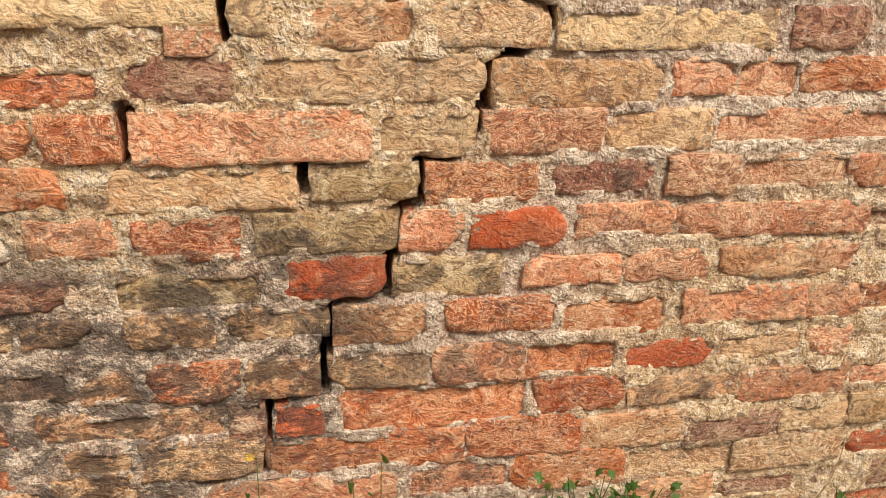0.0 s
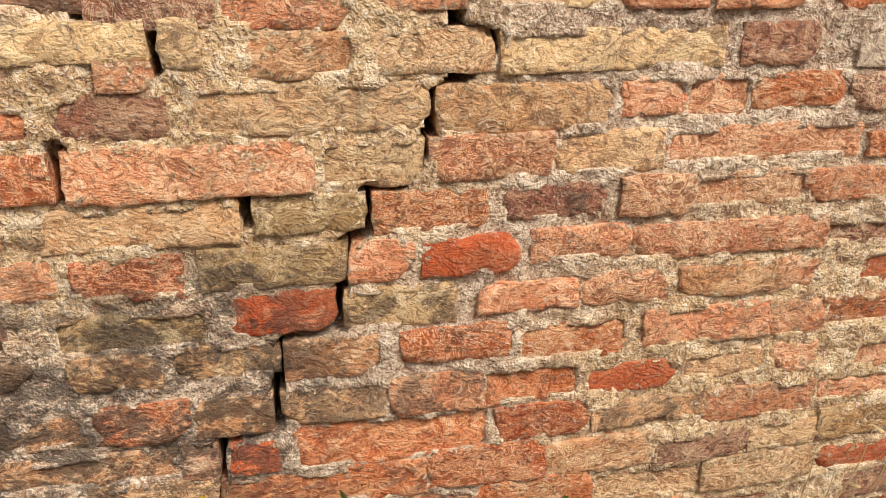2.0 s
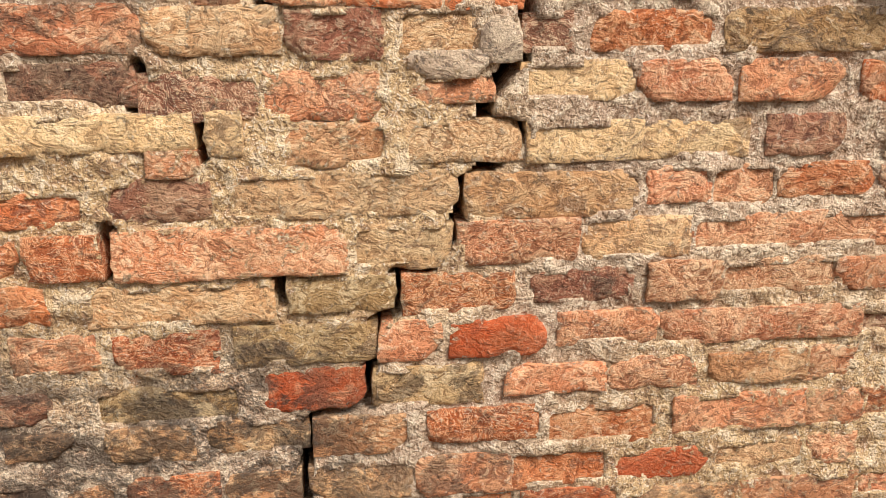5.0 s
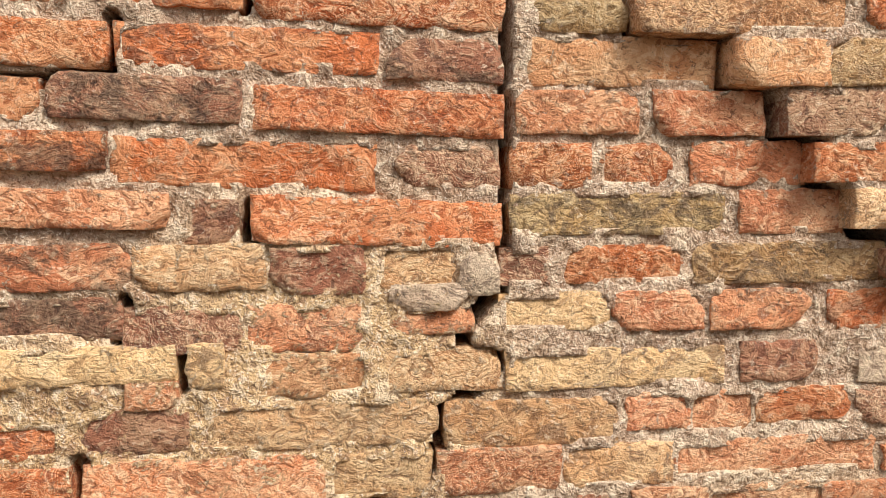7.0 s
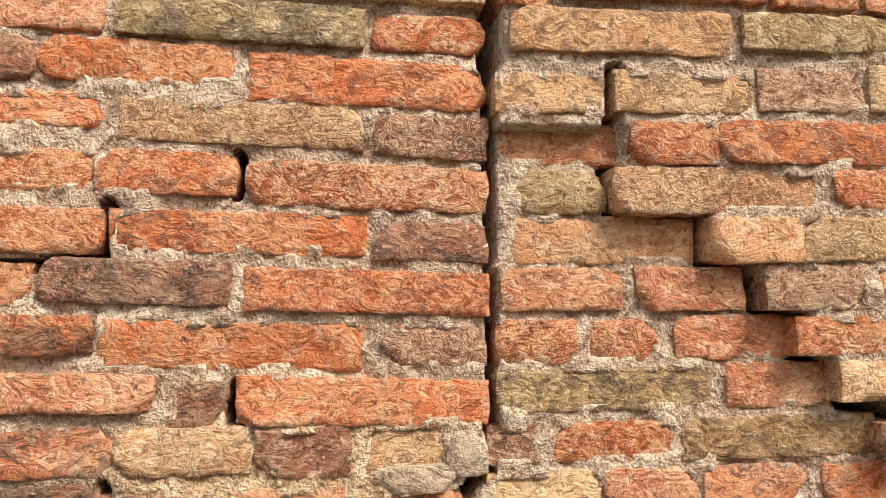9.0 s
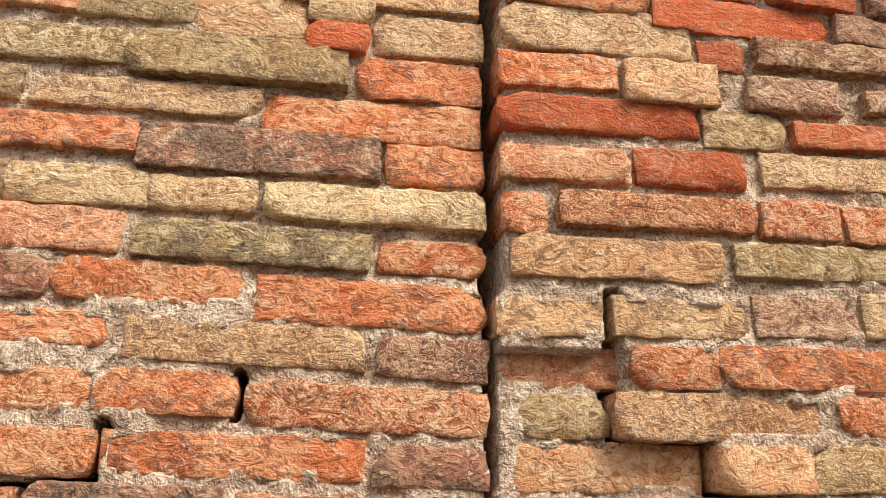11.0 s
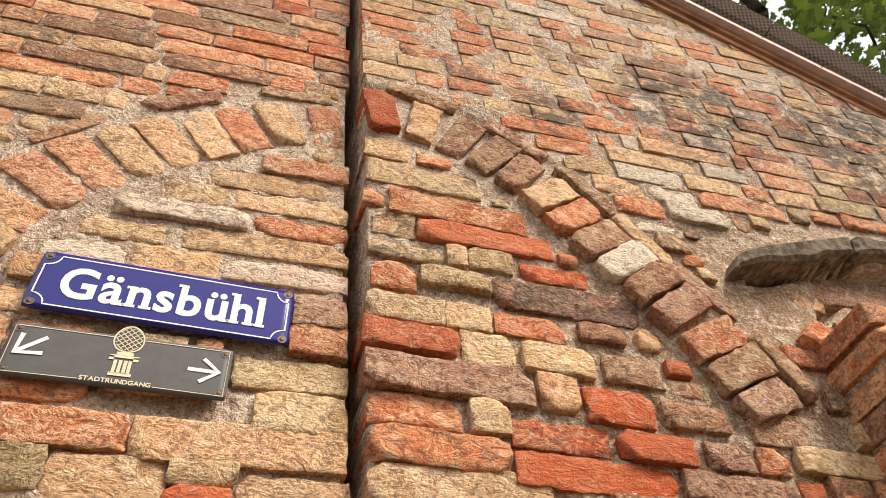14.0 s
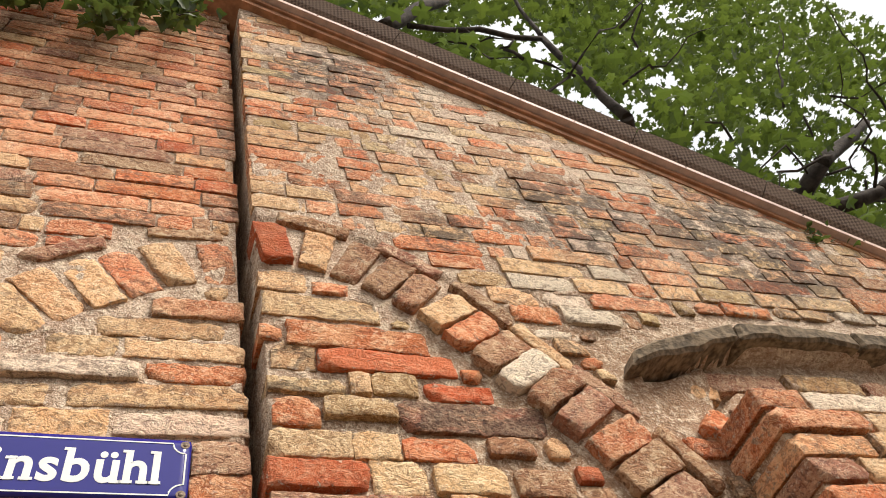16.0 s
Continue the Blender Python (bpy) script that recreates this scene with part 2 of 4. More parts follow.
def course_tilt(x, z):
    if x < 0.37:
        return -0.03 if 1.2 < z < 1.85 else (-0.04 if z < 0.42 and x < -0.05 else 0.0)
    return -0.05 if 2.25 < z < 3.4 else (0.03 if z < 0.5 and x > 0.5 else 0.0)


CRACKS = [  # width, then x and z along the crack
    (0.018, [(0.363, 5.9), (0.364, 3), (0.364, 2.2)]), (0.016, [(0.366, 2.2), (0.362, 1.76)]), (0.008, [(0.358, 1.75), (0.357, 1.19)]),
    (0.011, [(0.357, 1.19), (0.348, 1.13), (0.326, 1.105), (0.296, 1.071), (0.30, 1.032), (0.352, 1.022), (0.308, 0.972), (0.262, 0.939)]),
    (0.012, [(0.262, 0.939), (0.255, 0.888), (0.235, 0.854), (0.2, 0.807), (0.156, 0.802), (0.156, 0.747), (0.122, 0.722)]),
    (0.009, [(0.122, 0.722), (0.12, 0.662), (0.107, 0.644), (0.108, 0.583), (0.014, 0.563), (0.007, 0.506), (-0.006, 0.465), (-0.009, 0.41)]),
    (0.009, [(-0.009, 0.41), (-0.10, 0.387), (-0.108, 0.362), (-0.117, 0.257), (-0.222, 0.237)]),
    (0.009, [(-0.20, 1.125), (-0.207, 1.068), (-0.19, 1.058), (-0.125, 1.052), (-0.124, 0.996)]),
    (0.009, [(-0.269, 0.89), (-0.277, 0.822)]), (0.008, [(-0.025, 0.807), (-0.022, 0.767)]),
    (0.012, [(0.555, 1.742), (0.551, 1.6), (0.552, 1.523), (0.69, 1.519), (0.70, 1.447), (0.776, 1.42), (0.80, 1.365)]),
    (0.012, [(0.80, 1.365), (0.853, 1.347), (0.852, 1.292), (0.925, 1.255), (0.93, 1.218), (1.0, 1.2), (1.1, 1.12)]),
    (0.009, [(-0.36, 1.437), (-0.23, 1.443)]), (0.009, [(-0.204, 1.525), (-0.214, 1.452)]), (0.008, [(-0.020, 1.61), (-0.021, 1.545)]), (0.009, [(-0.02, 1.265), (-0.022, 1.2)])]

ARCH_RIGHT = [(0.395, 3.31), (0.47, 3.318), (0.573, 3.29), (0.658, 3.24), (0.79, 3.13), (0.906, 2.975), (1.019, 2.81), (1.134, 2.665), (1.204, 2.515), (1.25, 2.42)]
ARCH_LEFT = [(0.345, 3.275), (0.228, 3.263), (0.141, 3.222), (0.02, 3.15), (-0.087, 3.065), (-0.158, 3.007), (-0.23, 2.933), (-0.297, 2.847), (-0.36, 2.70), (-0.43, 2.5)]


def along(points, s):
    """Place and direction at the length s along a line of points."""
    for (ax, az), (bx, bz) in zip(points, points[1:]):
        d = math.hypot(bx - ax, bz - az)
        if s <= d or (bx, bz) == points[-1]:
            return ax + (bx - ax) * s / d, az + (bz - az) * s / d, (bx - ax) / d, (bz - az) / d
        s -= d


def length(points):
    return sum(math.dist(a, b) for a, b in zip(points, points[1:]))


def near(points, x, z):
    """Distance from a line of points, positive above it."""
    best = (9.0, 1.0)
    for (ax, az), (bx, bz) in zip(points, points[1:]):
        dx, dz = bx - ax, bz - az
        f = min(1.0, max(0.0, ((x - ax) * dx + (z - az) * dz) / (dx * dx + dz * dz)))
        d = math.hypot(x - ax - f * dx, z - az - f * dz)
        if d < best[0]:
            best = (d, 1.0 if z > az + f * dz else -1.0)
    return best[0] * best[1]


def in_niche(x, z):
    foot = 2.76 if x < 1.53 else min(2.86, 2.72 + 0.9 * (x - 1.55))
    return 1.43 < x < 2.9 and foot < z < 2.93 + 0.13 * min(1.0, (x - 1.43) / 0.42)


# ---- the wall's mortar body ----
def part(name, bm, material, parent, label=""):
    me = bpy.data.meshes.new(name)
    bm.to_mesh(me)
    bm.free()
    me.materials.append(material)
    ob = new(name, me)
    ob.parent = parent
    return tagged(ob, label)


def mesh_part(name, verts, faces, material, parent=None, label="", smooth=True):
    me = bpy.data.meshes.new(name)
    me.from_pydata(verts, [], faces)
    me.materials.append(material)
    if smooth:
        me.shade_smooth()
    ob = new(name, me)
    ob.parent = parent
    return tagged(ob, label)


def joint_depth(x, z):
    """How far the mortar lies behind the bricks: flush at the foot and under the roof, washed out between."""
    if 2.4 < z < 3.65 and x < 1.5 and 0.01 < near(ARCH_RIGHT if x > 0.359 else ARCH_LEFT, x, z) < 0.235:
        return 0.012 if x > 0.359 else 0.009
    if z > 2.55 and x < 0.359:
        return 0.007
    return float(np.interp(z, (0.0, 1.0, 1.25, 1.7, 1.95, 2.9, 3.35, 3.6), (0.002, 0.003, 0.005, 0.006, 0.012, 0.012, 0.005, 0.002)))


def mortar_sheet(ob, xs, zs):
    X, Z = np.meshgrid(xs, zs)
    Y = np.zeros_like(X)
    for i in range(X.shape[0]):
        for j in range(X.shape[1]):
            x, z = X[i, j], Z[i, j]
            n = noise.noise((x * 9, 3.1, z * 9)) * 0.006 + noise.noise((x * 30, 1.7, z * 34)) * 0.005 + noise.noise((x * 75, 0.3, z * 75)) * 0.003
            Y[i, j] = face_y(x, z) + joint_depth(x, z) + n * (1.4 if z < 2.55 else 0.8) + (0.065 if in_niche(x, z) else 0.0)
    carve = np.zeros_like(X)
    WOBBLE = np.array([[0.004 * noise.noise((x * 30, 4.0, z * 24)) for x in xs] for z in zs])
    under = np.zeros_like(X)
    for x0, z0, x1, z1 in LAID:
        if x1 < xs[0] or x0 > xs[-1] or z0 > 3.42:
            continue
        i0, i1 = np.searchsorted(zs, (z0 + 0.010, z1 - 0.010))
        j0, j1 = np.searchsorted(xs, (x0 + 0.010, x1 - 0.010))
        under[i0:i1, j0:j1] = 1
    Y += 0.018 * under
    for width, pts in CRACKS:
        for (ax, az), (bx, bz) in zip(pts, pts[1:]):
            dx, dz = bx - ax, bz - az
            f = np.clip(((X - ax) * dx + (Z - az) * dz) / (dx * dx + dz * dz), 0, 1)
            d = np.hypot(X - ax - f * dx, Z - az - f * dz) + WOBBLE
            carve = np.maximum(carve, np.clip((width * 1.15 - d) / (width * 0.5), 0, 1))
    Y = Y * (1 - carve) + 0.34 * carve
    ny, nx = X.shape
    verts = np.stack([X, Y, Z], -1).reshape(-1, 3).tolist()
    faces = []
    for i in range(ny - 1):
        for j in range(nx - 1):
            if zs[i + 1] < roof_z(xs[j + 1]) + 0.12:
                a = i * nx + j
                faces.append((a, a + 1, a + nx + 1, a + nx))
    # the wall's body behind
    n0 = len(verts)
    x0, x1, z0, z1 = xs[0], xs[-1], zs[0], zs[-1]
    for y in (0.38, 0.75):
        verts += [(x0, y, z0), (x1, y, z0), (x1, y, min(z1, roof_z(x1) + 0.05)), (x0, y, min(z1, roof_z(x0) + 0.05))]
    faces += [(n0, n0 + 1, n0 + 2, n0 + 3), (n0 + 4, n0 + 7, n0 + 6, n0 + 5), (n0, n0 + 4, n0 + 5, n0 + 1),
              (n0 + 3, n0 + 2, n0 + 6, n0 + 7), (n0, n0 + 3, n0 + 7, n0 + 4), (n0 + 1, n0 + 5, n0 + 6, n0 + 2)]
    ob.data.from_pydata(verts, [], faces)
    ob.data.materials.append(MORTAR)
    ob.data.shade_smooth()


def steps(a, b, d):
    return np.linspace(a, b, int(round((b - a) / d)) + 1)


wall_left = tagged(new("wall_left", bpy.data.meshes.new("wall_left")), "cracked old brick wall with crumbling lime mortar", "wall", kind="structure")
wall_right = tagged(new("wall_right", bpy.data.meshes.new("wall_right")), "bulging old brick wall leaning out beside the crack", "wall", kind="structure")

# ---- bricks ----
rng = random.Random(7)
LAID = []  # x0, z0, x1, z1 of every brick so far


def ticks(size, step):
    n = max(1, int(round((size - 0.014) / step)))
    return [0.0, 0.0022] + [0.007 + (size - 0.014) * i / n for i in range(n + 1)] + [size - 0.0022, size]


def brick_shape(w, h, deep, worn=1.0, step=0.011):
    """Flat front with a crisp, broken arris, and the four sides: points about the middle of the front, and faces."""
    s = rng.random() * 90
    xs, zs = ticks(w, step), ticks(h, min(step, 0.03))
    nx, nz = len(xs), len(zs)
    chip = [rng.random() ** 3 * 0.018 * worn for _ in range(4)]
    reach = [rng.uniform(0.016, 0.04) for _ in range(4)]
    slope = (rng.uniform(-0.012, 0.012), rng.uniform(-0.06, 0.06))
    verts, faces, rims = [], [], []
    for z in zs:
        for x in xs:
            ex, ez = min(x, w - x), min(z, h - z)
            e = min(ex, ez)
            u, v = x - w / 2, z - h / 2
            n1 = noise.noise((u * 18 + s, s, v * 18))
            n2 = noise.noise((u * 62, s, v * 62 + s))
            y = (n1 * 0.005 + n2 * 0.0028 + u * slope[0] + v * slope[1]) * worn ** 2
            # stretches of the arris have broken off
            lost = max(0.0, noise.noise((u * 26 + s, v * 26, s * 2)) * 2.2 - 0.35) * worn
            y += 0.0018 * worn * max(0.0, 1 - e / 0.0035) + 0.0075 * lost * max(0.0, 1 - e / 0.010)
            c = (0 if u < 0 else 1) + (0 if v < 0 else 2)
            f = max(0.0, 1 - (ex + ez) / reach[c])
            y += chip[c] * min(1.0, 2.0 * f)
            k = max(0.0, 1 - e / 0.02) * worn
            su, sv = math.copysign(1.0, u), math.copysign(1.0, v)
            du = k * (n2 * 0.003 + 0.003 * noise.noise((s, u * 14, v * 34)))
            dv = k * (0.0025 * noise.noise((u * 13 + s, v * 9, 5.0)) + 0.003 * noise.noise((u * 58 + s, v * 40, 2.0)))
            u += du - su * 0.5 * chip[c] * f
            v += dv - sv * 0.4 * chip[c] * f
            verts.append((u, y, v))
            rims.append(max(0.0, 1 - e / 0.012))
    for i in range(nz - 1):
        for j in range(nx - 1):
            a = i * nx + j
            faces.append((a, a + 1, a + nx + 1, a + nx))
    rim = [j for j in range(nx)] + [i * nx + nx - 1 for i in range(1, nz)] + [(nz - 1) * nx + j for j in range(nx - 2, -1, -1)] + [i * nx for i in range(nz - 2, 0, -1)]
    # the sides have points of their own, so that the arris stays sharp
    base = len(verts)
    verts += [verts[r] for r in rim]
    rims += [0.7] * len(rim)
    ring = list(range(base, base + len(rim)))
    for y in (0.03, deep):
        base = len(verts)
        verts += [(verts[r][0], y, verts[r][2]) for r in ring]
        rims += [0.6] * len(rim)
        for i in range(len(rim)):
            faces.append((ring[i], base + i, base + (i + 1) % len(rim), ring[(i + 1) % len(rim)]))
        ring = list(range(base, base + len(rim)))
    return verts, faces, rims


def tone_of(code):
    c = TONES[code[0]]
    f = rng.uniform(0.82, 1.16)
    g = rng.uniform(0.92, 1.08)
    stain = rng.uniform(0.55, 0.95) if code.endswith("D") else (0.0 if code == "r" and rng.random() < 0.75 else rng.uniform(0.12, 0.45))
    f *= 0.86
    return (c[0] * f, c[1] * f * g * 1.03, c[2] * f * g * 1.10, stain)


def set_brick(x, z, w, h, code, turn=0.0, out=0.0, deep=0.11, wall=None, step=0.011, worn=1.0, taper=0.0):
    """One brick, its middle at x, z; taper: how much wider its upper end is."""
    verts, faces, rims = brick_shape(w, h, deep, worn, step)
    verts = [(u * (1 + taper * v / h), y, v) for u, y, v in verts]
    me = bpy.data.meshes.new("brick")
    me.from_pydata(verts, [], faces)
    me.materials.append(BRICK)
    me.attributes.new("rim", "FLOAT", "POINT").data.foreach_set("value", rims)
    me.shade_smooth()
    ob = new("brick", me)
    ob.parent = wall or (wall_left if x < 0.365 else wall_right)
    ob.color = tone_of(code)
    loose = 0.013 if 1.80 < z < 2.95 else 0.006
    ob.location = (x, face_y(x, z) + rng.uniform(-loose, 0.005) - out, z)
    ob.rotation_euler = (0, -turn, 0)
    return ob


CELLS = {}


def keep(x0, z0, x1, z1):
    """Remember the room that a brick takes."""
    LAID.append((x0, z0, x1, z1))
    for i in range(int(z0 // 0.1), int(z1 // 0.1) + 1):
        CELLS.setdefault(i, []).append(LAID[-1])


def overlap(x0, z0, x1, z1, gap=0.004):
    return any(x0 < b[2] + gap and x1 > b[0] - gap and z0 < b[3] + gap and z1 > b[1] - gap
               for i in range(int((z0 - gap) // 0.1), int((z1 + gap) // 0.1) + 1) for b in CELLS.get(i, ()))


ROWS_LAID = {}


def lay(level, text):
    """A course at that level, in mm: for each brick its left end, length, rise over the level, height and colour."""
    for one in text.split(";"):
        x, w, dz, h, code = one.split()
        x, w, z, h = int(x) / 1000, int(w) / 1000, (level + int(dz)) / 1000, int(h) / 1000
        t = course_tilt(x + w / 2, z)
        set_brick(x + w / 2, z, w + 0.006, h + 0.006, code, t + rng.uniform(-0.006, 0.006))
        keep(x, z - h / 2, x + w, z + h / 2)
        ROWS_LAID.setdefault(level, []).append((x, x + w, z, h))


lay(213, "-466 130 36 52 kD; -219 334 -22 66 p; 137 191 -14 65 pD")
lay(283, "-574 54 -3 45 o; -441 115 10 52 kD; -316 198 2 72 k; -111 350 -10 72 o; 245 212 0 78 o")
lay(356, "-559 51 1 54 o; -471 296 2 59 kD; -168 57 0 73 b; -86 74 -4 54 r; 13 341 3 84 o")
lay(440, "-557 149 6 55 bD; -395 88 -5 50 kD; -287 142 0 69 oD; -133 119 -6 69 k; 3 167 2 62 kD; 181 161 3 69 pD")
lay(535, "-463 101 8 39 kD; -313 135 1 55 kD; -163 168 3 54 kD; 14 159 -7 66 kD; 201 195 -2 56 o")
lay(608, "-525 139 0 51 bD; -325 231 -8 59 lD; -64 163 7 65 r; 114 179 1 66 lD")
lay(690, "-511 57 -5 44 w; -431 124 5 60 p; -281 156 -2 64 r; -99 220 3 61 lD; 125 100 1 64 p; 241 155 0 60 r")
lay(772, "-492 123 4 56 o; -313 277 -3 60 k; -12 164 3 53 l; 165 176 -4 62 o")
lay(849, "-389 105 0 65 o; -264 342 0 73 p; 85 157 -2 67 y; 253 191 0 67 p")
lay(929, "-463 168 -5 54 o; -265 147 2 61 bD; -82 335 4 66 y")
lay(1013, "-442 308 19 49 y; -201 70 -27 35 p; -114 49 15 63 y; -5 154 -5 62 k; 170 180 -3 59 k")
lay(1093, "-385 179 6 58 bD; -203 165 -12 64 bD; -25 162 -14 67 p; 184 125 -7 37 p; 184 112 29 35 w")
lay(1168, "-386 195 8 61 pD; -188 185 4 61 y; 9 133 -3 67 b; 165 119 1 63 k; 290 57 -10 64 w")
lay(1244, "-388 251 15 49 p; -113 75 -5 59 b; -17 367 -8 63 o")
lay(1327, "-390 171 14 52 oD; -213 375 -5 64 o; 194 155 -8 58 bD")
lay(1408, "-294 263 8 60 bD; -12 363 -9 59 o")
lay(1484, "-392 178 6 60 o; -199 366 3 56 o; 184 168 -9 54 bD")
lay(1571, "-393 171 8 58 o; -221 197 6 57 o; -10 364 -13 61 o")
lay(1653, "-394 176 18 47 o; -191 353 -2 57 k; 184 170 -16 60 b")
lay(1736, "-434 120 8 61 b; -311 287 7 59 o; -7 359 -15 67 o")
lay(1813, "-450 230 13 65 p; -197 364 -4 57 lD; 182 171 -11 54 o")
lay(1893, "-399 208 5 61 y; -191 170 1 52 y; -7 359 -7 56 y")
lay(1976, "-479 266 11 53 o; -211 385 -2 73 bD; 188 165 -9 66 o")
lay(2060, "-496 89 9 57 lD; -389 362 4 52 y; -18 367 -14 71 o")
lay(2142, "-512 265 10 61 l; -252 366 4 81 l; 134 216 -13 73 o")
lay(2238, "-479 131 12 60 p; -352 198 14 72 l; -148 187 1 86 y; 40 109 -35 52 r; 44 113 21 42 y; 161 193 -15 77 y")
lay(2337, "-512 97 21 35 y; -417 381 -8 67 o; -29 378 -15 86 k")
lay(2412, "-497 179 7 51 p; -295 171 2 52 o; 175 173 -10 86 y")
lay(2504, "-435 146 14 76 k; 128 222 -14 68 y")
lay(2582, "230 117 0 73 o")
lay(2653, "-540 126 -9 58 o; 235 112 9 85 b")
lay(2759, "-113 176 0 73 y")
lay(2845, "-20 369 0 64 y")
lay(47, "1020 312 0 80 r")
lay(120, "567 178 -2 59 k; 751 173 -4 51 b; 1090 218 7 62 b")
lay(196, "330 224 3 79 o; 554 222 -2 70 k; 778 231 0 69 y")
lay(274, "461 201 2 68 k; 670 198 -13 55 b; 867 161 0 57 y; 1012 253 10 61 l")
lay(358, "364 173 5 64 r; 546 210 0 47 kD; 763 225 -7 69 p; 985 181 3 47 p")
lay(436, "342 171 3 68 o; 526 172 -4 54 r; 704 179 2 51 k; 886 90 3 56 p; 1053 172 -6 58 p")
lay(521, "397 203 -4 70 o; 629 239 4 65 p; 863 118 -1 69 p; 975 226 3 55 o")
lay(609, "333 168 0 48 p; 500 162 1 55 p; 686 174 0 53 k; 858 90 0 62 p; 1041 137 -3 57 r")
lay(688, "419 169 8 56 p; 591 358 0 55 p; 937 220 -8 44 b")
lay(771, "373 169 1 54 bD; 567 125 0 64 p; 690 208 0 59 p; 895 238 -1 52 p")
lay(844, "456 174 3 65 y; 633 353 5 59 p; 1002 110 -8 36 o")
lay(927, "265 273 -5 69 k; 556 104 4 55 p; 657 114 -1 65 p; 775 166 6 50 o; 950 141 -2 55 b")
lay(1002, "361 353 2 57 y; 746 127 4 60 b; 953 140 -7 57 w")
lay(1092, "350 176 3 54 y; 532 147 1 58 p; 694 163 0 58 p; 895 192 -5 61 o")
lay(1165, "351 73 1 53 b; 451 198 2 55 o; 662 325 1 59 lD; 975 80 -4 46 b")
lay(1249, "367 344 -3 60 lD; 740 170 -2 65 p; 909 148 3 60 y")
lay(1322, "366 125 -3 67 o; 507 118 -2 64 o; 655 187 2 65 p; 839 220 2 56 o")
lay(1401, "377 190 0 61 p; 592 177 0 65 p; 793 168 -1 66 b; 977 82 0 60 o")
lay(1476, "397 293 1 68 k; 705 149 -1 65 k; 857 204 0 66 l")
lay(1554, "398 148 0 62 lD; 550 336 -1 66 k; 915 147 2 58 o")
lay(1631, "376 210 1 61 p; 580 142 -3 63 o; 724 342 0 62 o")
lay(1713, "368 170 -8 58 y; 555 231 -3 63 y; 794 178 2 63 b; 982 82 8 71 y")
lay(1808, "390 357 -4 64 k; 769 342 3 55 l")
lay(1883, "378 72 -5 65 o; 473 340 4 53 o; 826 137 3 60 o; 980 143 -1 63 o")
lay(1974, "375 224 -6 57 p; 612 197 0 63 r; 842 304 6 61 y")
lay(2057, "372 358 9 63 r; 743 149 -2 66 l; 910 253 -6 44 r")
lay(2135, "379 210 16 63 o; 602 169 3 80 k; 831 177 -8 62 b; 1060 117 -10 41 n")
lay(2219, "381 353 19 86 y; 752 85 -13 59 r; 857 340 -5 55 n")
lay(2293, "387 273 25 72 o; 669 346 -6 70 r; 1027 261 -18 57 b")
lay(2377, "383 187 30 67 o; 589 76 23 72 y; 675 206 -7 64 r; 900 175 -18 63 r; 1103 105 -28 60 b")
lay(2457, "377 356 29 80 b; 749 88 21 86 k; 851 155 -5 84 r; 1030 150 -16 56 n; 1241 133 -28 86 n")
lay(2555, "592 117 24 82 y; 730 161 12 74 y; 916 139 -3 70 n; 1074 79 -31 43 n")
lay(2586, "373 209 0 66 r")
lay(2664, "384 173 10 68 y; 564 101 3 73 y; 678 165 -7 61 r; 879 111 -9 45 n")
lay(2762, "396 103 4 75 o; 511 164 13 54 l; 685 368 -18 86 bD")
lay(2846, "388 180 -4 35 yD; 582 45 6 65 y; 638 110 13 66 l; 770 172 -14 50 r")
lay(2940, "404 102 9 86 kD; 513 350 -9 68 r")
lay(3019, "446 365 0 81 o")
lay(3136, "391 307 0 86 y")
lay(3239, "386 125 0 80 k")

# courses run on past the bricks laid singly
# redleft and right: red and brown bricks, darkened further in place of shade
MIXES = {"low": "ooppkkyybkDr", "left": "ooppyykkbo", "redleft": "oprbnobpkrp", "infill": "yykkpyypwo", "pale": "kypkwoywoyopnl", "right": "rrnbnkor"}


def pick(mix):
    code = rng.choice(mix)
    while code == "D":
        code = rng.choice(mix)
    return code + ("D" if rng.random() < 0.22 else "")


def mix_at(x, z):
    if z < 1.0:
        return MIXES["low"]
    if x < 0.365:
        return MIXES["left"] if z < 2.5 else (MIXES["infill"] if z < 3.35 else MIXES["redleft"])
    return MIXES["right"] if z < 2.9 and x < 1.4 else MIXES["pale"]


FAR = {wall_left: [], wall_right: []}


def free(x, z, w, h):
    if overlap(x - w / 2, z - h / 2, x + w / 2, z + h / 2):
        return False
    for px in (x - w / 2, x - w / 4, x, x + w / 4, x + w / 2):
        for pz in (z - h / 2, z + h / 2):
            d = near(ARCH_RIGHT if px > 0.365 else ARCH_LEFT, px, pz)
            if -0.012 < d < (0.245 if px > 0.365 else 0.25):
                return False
            if in_niche(px, pz) or (1.33 < px < 2.9 and abs(pz - 2.95 - 0.17 * min(1.0, max(0.0, (px - 1.33) / 0.5))) < 0.095):
                return False
            if pz > roof_z(px) + 0.03:
                return False
    return True


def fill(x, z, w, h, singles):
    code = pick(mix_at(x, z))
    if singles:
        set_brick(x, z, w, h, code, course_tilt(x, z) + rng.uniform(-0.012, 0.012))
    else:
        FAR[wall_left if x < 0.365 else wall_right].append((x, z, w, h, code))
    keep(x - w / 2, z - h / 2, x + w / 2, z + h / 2)


